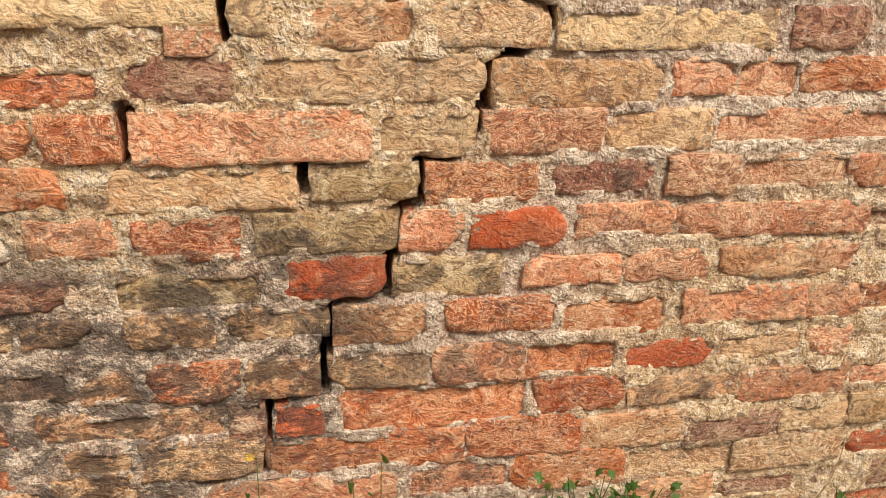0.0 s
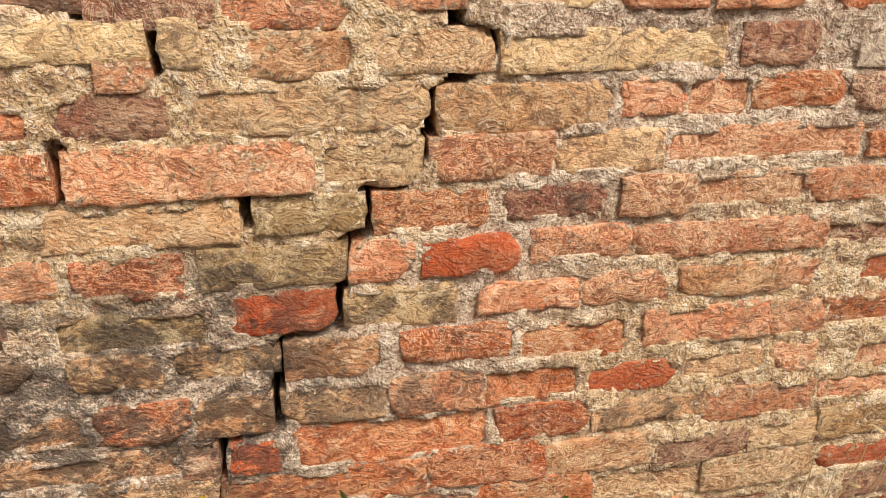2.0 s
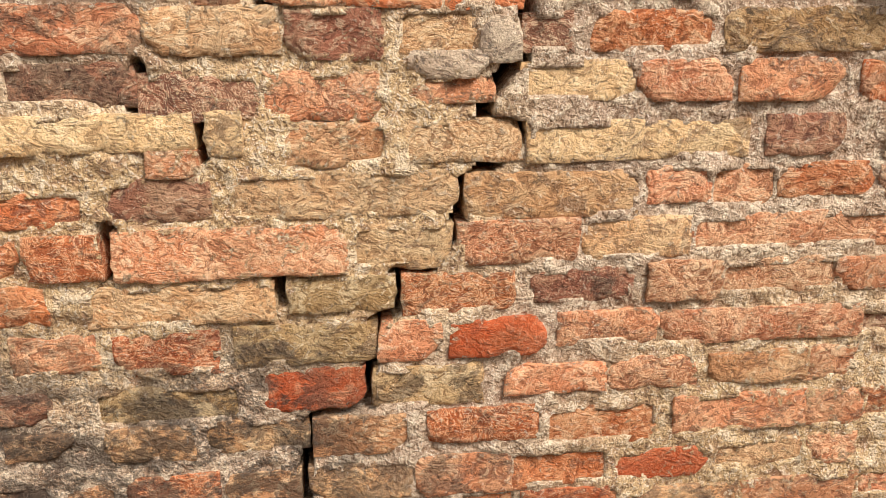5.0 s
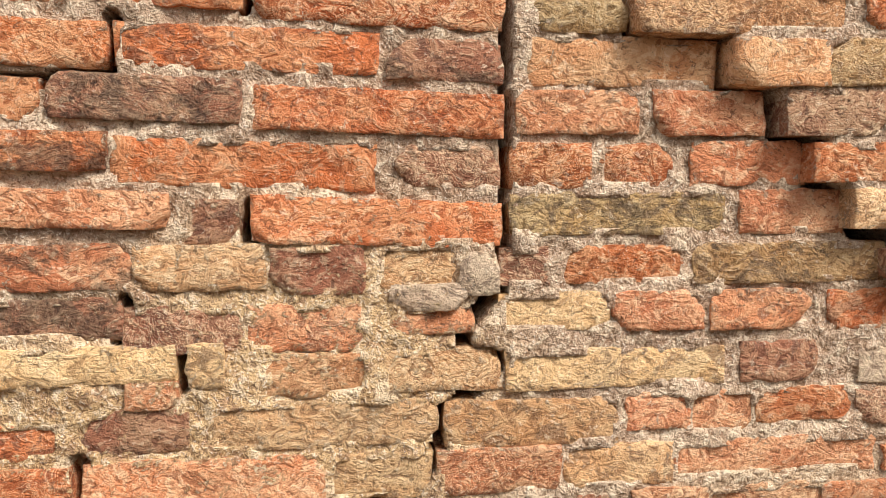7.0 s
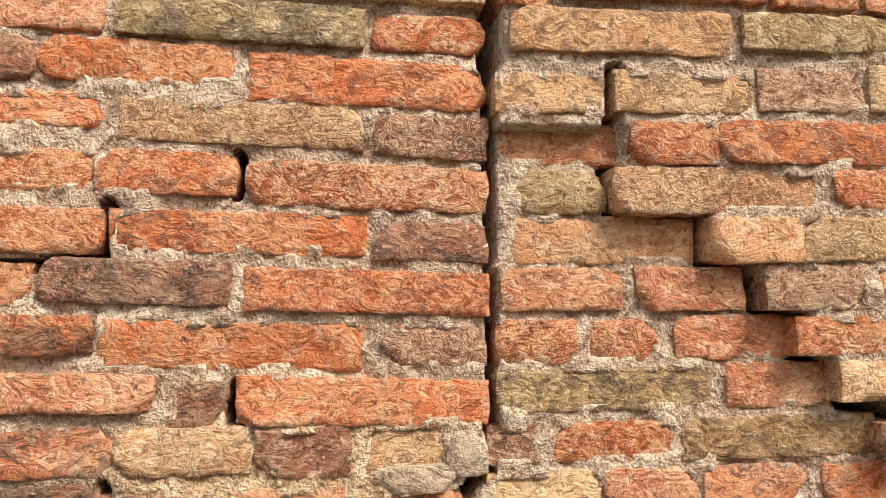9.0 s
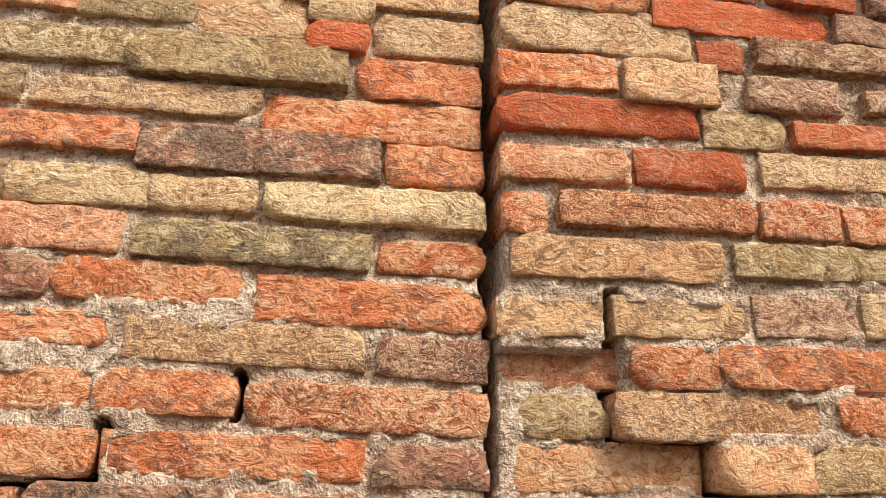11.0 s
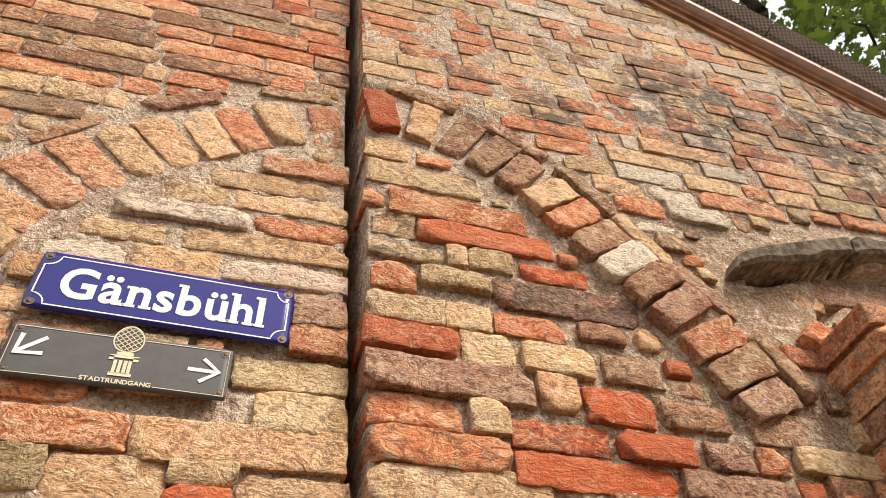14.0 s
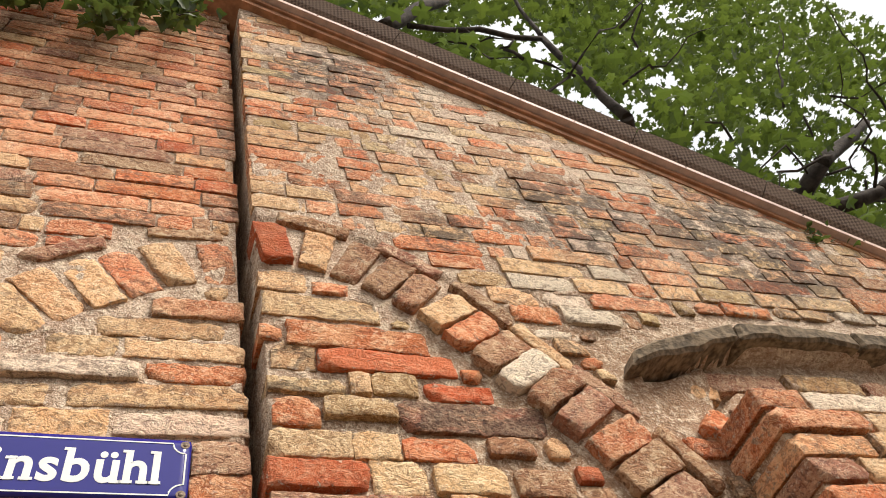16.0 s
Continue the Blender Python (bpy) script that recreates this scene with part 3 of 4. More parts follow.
def course(x0, x1, z, h, singles, sizes=(0.155, 0.165, 0.16, 0.335, 0.30, 0.23)):
    x = x0
    while x < x1 - 0.05:
        w = rng.choice(sizes)
        w = min(w, x1 - x)
        for cut in (1.0, 0.6, 0.35):
            zz = z + rng.uniform(-0.004, 0.004)
            if w * cut > 0.045 and free(x + w * cut / 2, zz, w * cut, h):
                fill(x + w * cut / 2, zz, w * cut, h, singles)
                x += w * cut + (rng.uniform(0.010, 0.018) if z < 3.3 else rng.uniform(0.004, 0.010))
                break
        else:
            x += 0.025


for level in sorted(ROWS_LAID):
    bricks = sorted(ROWS_LAID[level])
    z, h = level / 1000, 0.062
    if bricks[0][0] < -0.05:
        course(-0.95, bricks[0][0] - 0.012, bricks[0][2], h, True)
    if bricks[-1][1] > 0.75:
        course(bricks[-1][1] + 0.012, 1.62, bricks[-1][2], h, True)
for i in range(75):
    z = -0.02 + i * 0.0795
    if z < 2.95:
        course(-0.95, 0.352, z, 0.060, True)
        course(0.374, 1.62, z, 0.060, True)
    else:
        course(-1.2 + rng.uniform(0, 0.2), 0.352, z, 0.070, z < 3.45)
        course(0.38, 4.4, z, 0.0735, z < 3.3)
for i in range(8):
    course(1.62, 4.6, 2.36 + i * 0.0795, 0.063, False)
# rough bits of brick beside the arch
for i in range(75):
    course(0.9, 1.36, 2.45 + i * 0.0125, 0.042, True, (0.07, 0.10, 0.13))
# smaller pieces in the gaps that are left
for i in range(190):
    z = 1.75 + i * 0.0132
    course(-0.95, 0.352, z, 0.052, z < 3.4, (0.16, 0.10, 0.2))
    course(0.376, 1.4 if z < 3.0 else 3.2, z, 0.052, z < 3.3, (0.16, 0.10, 0.2))

for i in range(105):
    z = 2.5 + i * 0.0093
    course(-0.9, 0.352, z, 0.040, z < 3.4, (0.09, 0.06))
    course(0.376, 1.36, z, 0.040, z < 3.3, (0.09, 0.06))

for wall, bricks in FAR.items():
    verts, faces, tones, rims = [], [], [], []
    for x, z, w, h, code in bricks:
        v, f, r = brick_shape(w, h, 0.05, 0.5, 0.03)
        rims += r
        base, y = len(verts), face_y(x, z) + rng.uniform(-0.003, 0.001)
        verts += [(x + a, y + b, z + c) for a, b, c in v]
        faces += [[base + i for i in q] for q in f]
        tone = tone_of(code)
        tones += [tone[:3] + (max(0.2, tone[3]),)] * len(v)
    me = bpy.data.meshes.new("upper_bricks")
    me.from_pydata(verts, [], faces)
    me.materials.append(BRICK_FAR)
    me.attributes.new("tone", "FLOAT_COLOR", "POINT").data.foreach_set("color", np.array(tones, dtype=np.float32).ravel())
    me.attributes.new("rim", "FLOAT", "POINT").data.foreach_set("value", rims)
    me.shade_smooth()
    tagged(new("upper_bricks", me), kind="stuff").parent = wall


# ---- relieving arch over the crack ----
def arch(points, codes, radial, wall, side, spacing, proud):
    total = length(points)
    n = int(total / spacing)
    for i in range(n):
        x, z, dx, dz = along(points, (i + 0.5) * total / n)
        nx, nz = (-dz, dx) if side > 0 else (dz, -dx)
        if nz < 0:
            nx, nz = -nx, -nz
        r = radial * rng.uniform(0.92, 1.03)
        turn = math.atan2(nz, nx) - math.pi / 2
        set_brick(x + nx * radial / 2, z + nz * radial / 2, spacing * (rng.uniform(0.93, 0.99) if side > 0 else rng.uniform(0.98, 1.04)), r, codes[i % len(codes)], turn + rng.uniform(-0.03, 0.03), proud, wall=wall, taper=0.15)
    n = int(total / 0.21)
    for i in range(n):
        x, z, dx, dz = along(points, (i + 0.5) * total / n)
        nx, nz = (-dz, dx) if side > 0 else (dz, -dx)
        if nz < 0:
            nx, nz = -nx, -nz
        turn = math.atan2(nz, nx) - math.pi / 2
        set_brick(x + nx * (radial + 0.042), z + nz * (radial + 0.042), 0.22, 0.05, "nbnkbnn"[i % 7], turn, proud - 0.006 if side > 0 else proud, wall=wall)


arch(ARCH_RIGHT, "rknnnyonwnbonbnb", 0.18, wall_right, 1, 0.088, 0.014)
arch(ARCH_LEFT, "pypykyppkyykyypk", 0.205, wall_left, -1, 0.090, 0.001)

# ---- mortar between and behind the bricks ----
ZS = np.concatenate([steps(-0.15, 2.5, 0.006), steps(2.5, 3.6, 0.01)[1:], steps(3.6, 6.0, 0.03)[1:]])
mortar_sheet(wall_left, np.concatenate([steps(-2.5, -0.62, 0.06), steps(-0.62, 0.359, 0.006)[1:]]), ZS)
mortar_sheet(wall_right, np.concatenate([steps(0.359, 1.3, 0.006), steps(1.3, 2.3, 0.016)[1:], steps(2.3, 5.0, 0.06)[1:]]), ZS)

def prism(outline, y0, y1, jag=0.0, cuts=1):
    """A block with that outline in x and z, between two depths, its edges roughened and bevelled."""
    bm = bmesh.new()
    front = [bm.verts.new((x, y0, z)) for x, z in outline]
    back = [bm.verts.new((x, y1, z)) for x, z in outline]
    bm.faces.new(front)
    bm.faces.new(list(reversed(back)))
    n = len(outline)
    for i in range(n):
        bm.faces.new((front[i], back[i], back[(i + 1) % n], front[(i + 1) % n]))
    bmesh.ops.recalc_face_normals(bm, faces=bm.faces)
    if jag:
        bmesh.ops.bevel(bm, geom=bm.edges[:], offset=jag, segments=1, affect="EDGES")
        bmesh.ops.triangulate(bm, faces=bm.faces[:])
        bmesh.ops.subdivide_edges(bm, edges=[e for e in bm.edges if e.calc_length() > 0.05], cuts=cuts, use_grid_fill=True)
        for v in bm.verts:
            v.co += Vector([noise.noise(v.co * 13 + Vector((7 * i, 0, 0))) for i in range(3)]) * jag * 0.9
    return bm


# ---- unseen wall added behind the camera: cuts low sky, bounces fill light ----
BOUNCE = plain("bounce_wall_surface", (0.50, 0.47, 0.43), 0.95, 3, 0.15, bump=0.004)
tagged(part("bounce_wall", prism([(-16, -0.2), (16, -0.2), (16, 3.4), (-16, 3.4)], -7.0, -6.6), BOUNCE, None), "unseen plain wall added behind the camera to shape the light", "wall", kind="structure")

# ---- ground ----
bm = bmesh.new()
bmesh.ops.create_grid(bm, x_segments=60, y_segments=60, size=1.0)
for v in bm.verts:
    v.co.x, v.co.y = math.copysign(abs(v.co.x) ** 3 * 60, v.co.x), math.copysign(abs(v.co.y) ** 3 * 60, v.co.y)
    v.co.z = -0.05 + 0.012 * noise.noise((v.co.x * 3, v.co.y * 3, 0))
ground = part("ground", bm, SOIL, None)
tagged(ground, "bare brown soil at the foot of the wall", "ground", kind="structure")

# ---- hood of stone slabs over the broken niche ----
hood = tagged(new("stone_hood"), "weathered olive-brown stone hood over a broken niche in the wall", "hood")
hood.location = (1.9, -0.1, 3.0)
for outline in ([(1.36, 2.895), (1.48, 2.938), (1.60, 2.972), (1.72, 3.018), (1.82, 3.045), (1.85, 3.125), (1.63, 3.055), (1.395, 2.96)],
                [(1.83, 3.050), (1.97, 3.072), (2.10, 3.062), (2.22, 3.07), (2.345, 3.055), (2.35, 3.13), (2.1, 3.14), (1.86, 3.128)],
                [(2.36, 3.052), (2.6, 3.06), (2.9, 3.05), (2.9, 3.13), (2.365, 3.132)]):
    part("slab", prism([(x - 1.9, z - 3.0) for x, z in outline], -0.040, 0.22, 0.011, 4), STONE, hood)
# corner of a thicker pier that stands out of the wall
core = prism([(1.545, -0.07), (3.4, -0.07), (3.4, 2.655), (1.545, 2.655)], -0.248, -0.02, 0.004, 2)
part("pier_core", core, MORTAR, wall_right)
pier = random.Random(3)
for i in range(9):
    z, x = 2.652 - i * 0.076, 1.53 + pier.uniform(-0.004, 0.006)
    j = i
    while x < 2.75:
        w = (0.155, 0.30, 0.24)[j % 3] * pier.uniform(0.95, 1.06)
        set_brick(x + w / 2, z, w, 0.064, (("o", "o", "k", "b")[i % 4] if j == i else pier.choice("ywypkpbw")), 0.0, 0.262 + face_y(x + w / 2, z) + pier.uniform(-0.006, 0.006), deep=0.22, wall=wall_right)
        x += w + 0.012
        j += 1
# jamb of hardened mortar at the niche's edge, with a broken brick in it
part("niche_jamb", prism([(1.40, 2.60), (1.545, 2.60), (1.60, 2.74), (1.66, 2.86), (1.70, 3.01), (1.58, 2.97), (1.43, 2.92)], -0.052, 0.10, 0.014, 5), MORTAR, wall_right)
set_brick(1.545, 2.715, 0.085, 0.07, "o", 0.7, 0.03, wall=wall_right)
for x, z, w, h, code in ((1.62, 2.90, 0.16, 0.07, "k"), (1.82, 2.94, 0.30, 0.075, "b"), (2.14, 2.94, 0.30, 0.07, "lD"), (2.46, 2.93, 0.3, 0.07, "b"), (1.52, 2.86, 0.12, 0.08, "k")):
    set_brick(x, z, w, h, code, 0.0, -0.05, wall=wall_right)

# ---- roof edge over the gable ----
ANGLE = math.atan(0.688)


def verge(name, u0, u1, profile, material, parent, label="", bend=0.0, cuts=24):
    """A long board along the slope with that cross-section: depth, and rise square to the slope."""
    bm = bmesh.new()
    rings = []
    for i in range(cuts + 1):
        u = u0 + (u1 - u0) * i / cuts
        wave = bend * noise.noise((u * 2.3, profile[0][0] * 9, 0.4))
        x, z = u * math.cos(ANGLE), -u * math.sin(ANGLE)
        rings.append([bm.verts.new((x + math.sin(ANGLE) * (d + wave), y, z + math.cos(ANGLE) * (d + wave))) for y, d in profile])
    n = len(profile)
    for a, b in zip(rings, rings[1:]):
        for i in range(n):
            bm.faces.new((a[i], b[i], b[(i + 1) % n], a[(i + 1) % n]))
    bm.faces.new(rings[0])
    bm.faces.new(list(reversed(rings[-1])))
    bmesh.ops.recalc_face_normals(bm, faces=bm.faces)
    return part(name, bm, material, parent, label)


roof = tagged(new("roof_verge"), "sloping roof edge with reddish boards, pale lath and netted tiles", "roof")
roof.location = (1.341, 0.0, 4.87)
verge("timber_board", -2.2, 2.75, [(-0.130, -0.078), (0.1, -0.078), (0.1, -0.043), (-0.130, -0.043)], WOOD, roof, "reddish timber board under the verge", 0.004)
verge("timber_board", -2.2, 2.75, [(-0.144, -0.040), (0.1, -0.040), (0.1, -0.010), (-0.144, -0.010)], WOOD, roof, "", 0.003)
verge("lath", -2.2, 2.75, [(-0.176, -0.006), (0.1, -0.006), (0.1, 0.022), (-0.176, 0.022)], LATH, roof, "pale pinkish lath with nail heads", 0.002)
for i in range(8):
    u0 = -2.2 + i * 0.62
    verge("netting", u0, u0 + 0.616, [(-0.164, 0.025), (-0.12, 0.03), (-0.17, 0.14), (-0.222, 0.133), (-0.190, 0.06)], NET, roof, "brown wire netting over the tile ends" if i == 0 else "", 0.010, 10)
verge("roof_tiles", -2.2, 2.75, [(-0.19, 0.132), (0.75, 0.132), (0.75, 0.16), (-0.18, 0.152)], NET, roof, "brown roof tiles", 0.006)
for i in range(14):
    u = -1.0 + i * 0.27
    bm = bmesh.new()
    bmesh.ops.create_cone(bm, cap_ends=True, segments=8, radius1=0.004, radius2=0.003, depth=0.004,
                          matrix=pose(u * math.cos(ANGLE) + math.sin(ANGLE) * 0.008, -0.178, -u * math.sin(ANGLE) + math.cos(ANGLE) * 0.008, 90))
    part("nail", bm, SCREW, roof)


# ---- the two signs ----
def glyphs(text, size, fat):
    cu = bpy.data.curves.new("text", "FONT")
    cu.body, cu.size, cu.align_x, cu.align_y = text, size, "LEFT", "BOTTOM_BASELINE"
    cu.offset, cu.extrude, cu.resolution_u = fat, 0.0004, 4
    tmp = new("text", cu)
    bpy.context.view_layer.update()
    me = bpy.data.meshes.new_from_object(tmp.evaluated_get(bpy.context.evaluated_depsgraph_get()))
    bpy.data.objects.remove(tmp)
    return me


def lettering(text, size, material, parent, x, z, y, width, fat=0.0, serif=0.0, tall=1.0):
    """Raised letters of that width in all; serif: the thickness of the bars at the ends of the stems."""
    bm = bmesh.new()
    pen, gap = 0.0, size * 0.05
    for ch in text:
        me = glyphs(ch, size, fat)
        xs, zs = [v.co.x for v in me.vertices], [v.co.y for v in me.vertices]
        shift, w = pen - min(xs), max(xs) - min(xs)
        for v in me.vertices:
            v.co = Vector((v.co.x + shift, -v.co.z, v.co.y * tall))
        bm.from_mesh(me)
        stem, top, low = size * 0.075 + 2 * fat, max(zs) * tall, min(zs) * tall + 0.0005
        bars = []
        if serif and ch in "nhüäbl":
            if ch in "nhl":
                bars.append((pen - stem * 0.45, pen + stem * 1.45, low))
            if ch in "nhü" or ch == "ä":
                bars.append((pen + w - stem * (1.45 if ch in "nh" else 1.0), pen + w + stem * 0.45, low))
            if ch in "hbl":
                bars.append((pen - stem * 0.5, pen + stem * 0.5, top - serif))
            if ch == "n":
                bars.append((pen - stem * 0.5, pen + stem * 0.5, top - serif - 0.002))
        for a, b, c in bars:
            vs = [bm.verts.new((px, -0.0009, pz)) for px, pz in ((a, c), (b, c), (b, c + serif), (a, c + serif))]
            bm.faces.new(vs)
        pen += w + gap + (stem * 0.3 if serif else 0.0)
    k, half = width / (pen - gap), max(v.co.z for v in bm.verts) / 2
    for v in bm.verts:
        v.co = Vector((x - width / 2 + v.co.x * k, y + v.co.y, z - half + v.co.z))
    return part("lettering", bm, material, parent)


def ribbon(points, width, y, thick=0.0006, closed=False):
    """A flat painted line along points in x and z."""
    bm = bmesh.new()
    n = len(points)
    rows = []
    for i, (x, z) in enumerate(points):
        a = points[(i - 1) % n] if closed or i else points[i]
        b = points[(i + 1) % n] if closed or i < n - 1 else points[i]
        dx, dz = b[0] - a[0], b[1] - a[1]
        d = math.hypot(dx, dz) or 1.0
        nx, nz = -dz / d * width / 2, dx / d * width / 2
        rows.append([bm.verts.new((x + nx, y, z + nz)), bm.verts.new((x - nx, y, z - nz)), bm.verts.new((x - nx, y + thick, z - nz)), bm.verts.new((x + nx, y + thick, z + nz))])
    for i in range(n if closed else n - 1):
        a, b = rows[i], rows[(i + 1) % n]
        for k in range(4):
            bm.faces.new((a[k], b[k], b[(k + 1) % 4], a[(k + 1) % 4]))
    bmesh.ops.recalc_face_normals(bm, faces=bm.faces)
    return bm


def plate(w, h, dome, thick, corner):
    """A sheet with rounded corners and a gentle dome, its back at y = 0."""
    bm = bmesh.new()
    nx, nz = 24, 10
    grid = [[None] * (nx + 1) for _ in range(nz + 1)]
    for i in range(nz + 1):
        for j in range(nx + 1):
            u, v = j / nx * 2 - 1, i / nz * 2 - 1
            x, z = u * w / 2, v * h / 2
            if abs(u) == 1 and abs(v) == 1:
                x, z = x - math.copysign(corner * 0.3, x), z - math.copysign(corner * 0.3, z)
            grid[i][j] = bm.verts.new((x, -thick - dome * (1 - u ** 4) * (1 - v ** 4), z))
    for i in range(nz):
        for j in range(nx):
            bm.faces.new((grid[i][j], grid[i][j + 1], grid[i + 1][j + 1], grid[i + 1][j]))
    rim = grid[0][:] + [grid[i][nx] for i in range(1, nz + 1)] + grid[nz][nx - 1::-1] + [grid[i][0] for i in range(nz - 1, 0, -1)]
    low = [bm.verts.new((v.co.x, 0, v.co.z)) for v in rim]
    for i in range(len(rim)):
        k = (i + 1) % len(rim)
        bm.faces.new((rim[i], low[i], low[k], rim[k]))
    for f in bm.faces:
        f.smooth = True
    return bm


def screws(parent, w, h, y, r):
    for sx in (-1, 1):
        for sz in (-1, 1):
            bm = bmesh.new()
            bmesh.ops.create_uvsphere(bm, u_segments=12, v_segments=6, radius=r)
            for v in bm.verts:
                v.co.z *= 0.45
            bmesh.ops.rotate(bm, verts=bm.verts, matrix=Matrix.Rotation(radians(90), 3, "X"))
            bmesh.ops.translate(bm, verts=bm.verts, vec=(sx * w, y, sz * h))
            screw = part("screw", bm, SCREW, parent)
            ring = [(sx * w + math.cos(a) * r * 1.5, sz * h + math.sin(a) * r * 1.5) for a in [i * math.pi / 8 for i in range(16)]]
            part("washer", ribbon(ring, r * 0.9, y - 0.0004, closed=True), SCREW, screw)


street = tagged(new("street_sign"), "glossy blue enamel street name sign with white letters", "sign")
street.location, street.rotation_euler = (-0.023, -0.012, 2.635), (0, 0.046, 0)
part("plate", plate(0.502, 0.149, 0.0012, 0.006, 0.008), ENAMEL, street)
W2, H2, R = 0.251 - 0.010, 0.0745 - 0.010, 0.026
edge = []
for cx, cz, a0 in ((W2, H2, 270), (-W2, H2, 360), (-W2, -H2, 90), (W2, -H2, 180)):
    edge += [(cx + R * math.cos(radians(a0 - i * 15)), cz + R * math.sin(radians(a0 - i * 15))) for i in range(7)]
part("border", ribbon(edge, 0.0032, -0.0074, closed=True), WHITE, street, "white border line with hollow corners")
lettering("Gänsbühl", 0.100, WHITE, street, -0.001, 0.002, -0.0076, 0.398, 0.0025, 0.007, 1.12)
screws(street, 0.238, 0.062, -0.0068, 0.0048)

tour = tagged(new("tour_sign"), "grey city tour sign with white arrows and cream emblem", "sign")
tour.location, tour.rotation_euler = (-0.0775, -0.010, 2.4685), (0, 0.026, 0)
part("plate", plate(0.395, 0.117, 0.0006, 0.006, 0.006), GREY, tour)
w2, h2 = 0.1975 - 0.006, 0.0585 - 0.006
part("border", ribbon([(-0.062, -h2 + 0.002), (-w2, -h2), (-w2, h2), (-0.02, h2)], 0.0016, -0.0074), CREAM, tour)
part("border", ribbon([(0.032, h2), (w2, h2), (w2, -h2), (0.066, -h2 + 0.002)], 0.0016, -0.0074), CREAM, tour)
lettering("STADTRUNDGANG", 0.0135, CREAM, tour, 0.002, -0.0475, -0.0076, 0.122, 0.0003)
for pts, lift in (([(-0.132, 0.031), (-0.176, -0.008)], 0.0), ([(-0.174, 0.034), (-0.178, -0.010), (-0.131, -0.006)], 0.0005)):
    part("arrow", ribbon(pts, 0.0085, -0.0076 - lift), WHITE, tour, "white arrow pointing down to one side")
for pts, lift in (([(0.120, 0.001), (0.174, 0.000)], 0.0), ([(0.146, 0.028), (0.178, 0.000), (0.144, -0.026)], 0.0005)):
    part("arrow", ribbon(pts, 0.0085, -0.0076 - lift), WHITE, tour, "white arrow pointing sideways")
emblem = part("emblem", ribbon([(0.0055 + 0.0265 * math.cos(a) * (1 - 0.12 * math.sin(a)), 0.051 + 0.031 * math.sin(a)) for a in [i * math.pi / 12 for i in range(24)]], 0.0028, -0.0080, closed=True), CREAM, tour, "cream emblem of a cone on a capital")
bm = bmesh.new()
bmesh.ops.create_circle(bm, cap_ends=True, segments=24, radius=1.0)
for v in bm.verts:
    a, b = v.co.x, v.co.y
    v.co = Vector((0.0055 + 0.0262 * a * (1 - 0.12 * b), -0.0068, 0.051 + 0.0305 * b))
part("emblem_ground", bm, GREY, emblem)
for i in range(-3, 4):
    for s in (-1, 1):
        pts = [(0.0055 + i * 0.0118 + s * 0.0075 * t, 0.051 + 0.0072 * t) for t in [q * 0.5 - 4 for q in range(17)]]
        pts = [p for p in pts if ((p[0] - 0.0055) / 0.0255) ** 2 + ((p[1] - 0.051) / 0.0305) ** 2 < 1]
        if len(pts) > 2:
            part("scale_line", ribbon(pts, 0.0017, -0.0080), CREAM, emblem)
for x, z, w, h in ((0.0055, 0.0155, 0.030, 0.007), (0.0055, 0.0085, 0.052, 0.006), (-0.016, 0.0045, 0.009, 0.009), (0.027, 0.0045, 0.009, 0.009), (-0.0075, -0.015, 0.006, 0.030), (0.0015, -0.015, 0.006, 0.030), (0.0105, -0.015, 0.006, 0.030), (0.0185, -0.015, 0.006, 0.030), (0.0055, -0.032, 0.040, 0.007)):
    part("capital_bar", ribbon([(x - w / 2, z), (x + w / 2, z)], h, -0.0080), CREAM, emblem)
screws(tour, 0.184, 0.046, -0.0068, 0.0042)


# ---- plants ----
def leaf_points(size, lobes=5):
    """Outline of a lobed leaf in its own plane, stalk at the origin."""
    pts = [(0.0, 0.0)]
    n = lobes * 2 + 1
    for i in range(n):
        a = radians(-55 + 290 * i / (n - 1))
        r = size * ((1.0, 0.55)[i % 2] if lobes > 1 else 1.0) * (0.62 + 0.38 * math.sin(max(0.0, min(math.pi, (a + 0.96) / 5.06 * math.pi))))
        pts.append((r * math.cos(a) * 0.62, size * 0.42 + r * math.sin(a) * 0.60))
    return pts


def add_leaf(verts, faces, at, size, lobes, flat=0.0):
    tilt = Euler((rng.uniform(-0.9, 0.9) + flat, rng.uniform(-0.8, 0.8), rng.uniform(0, 6.28))).to_matrix()
    base = len(verts)
    for i, (a, b) in enumerate(leaf_points(size, lobes)):
        p = tilt @ Vector((a, b, -abs(a) * 0.25 - 0.15 * b * b / size))
        verts.append((at[0] + p.x, at[1] + p.y, at[2] + p.z))
    n = lobes * 2 + 1
    mid = len(verts)
    p = tilt @ Vector((0, size * 0.42, 0))
    verts.append((at[0] + p.x, at[1] + p.y, at[2] + p.z))
    ring = [base + i for i in range(n + 1)]
    for i in range(n + 1):
        faces.append((mid, ring[i], ring[(i + 1) % (n + 1)]))


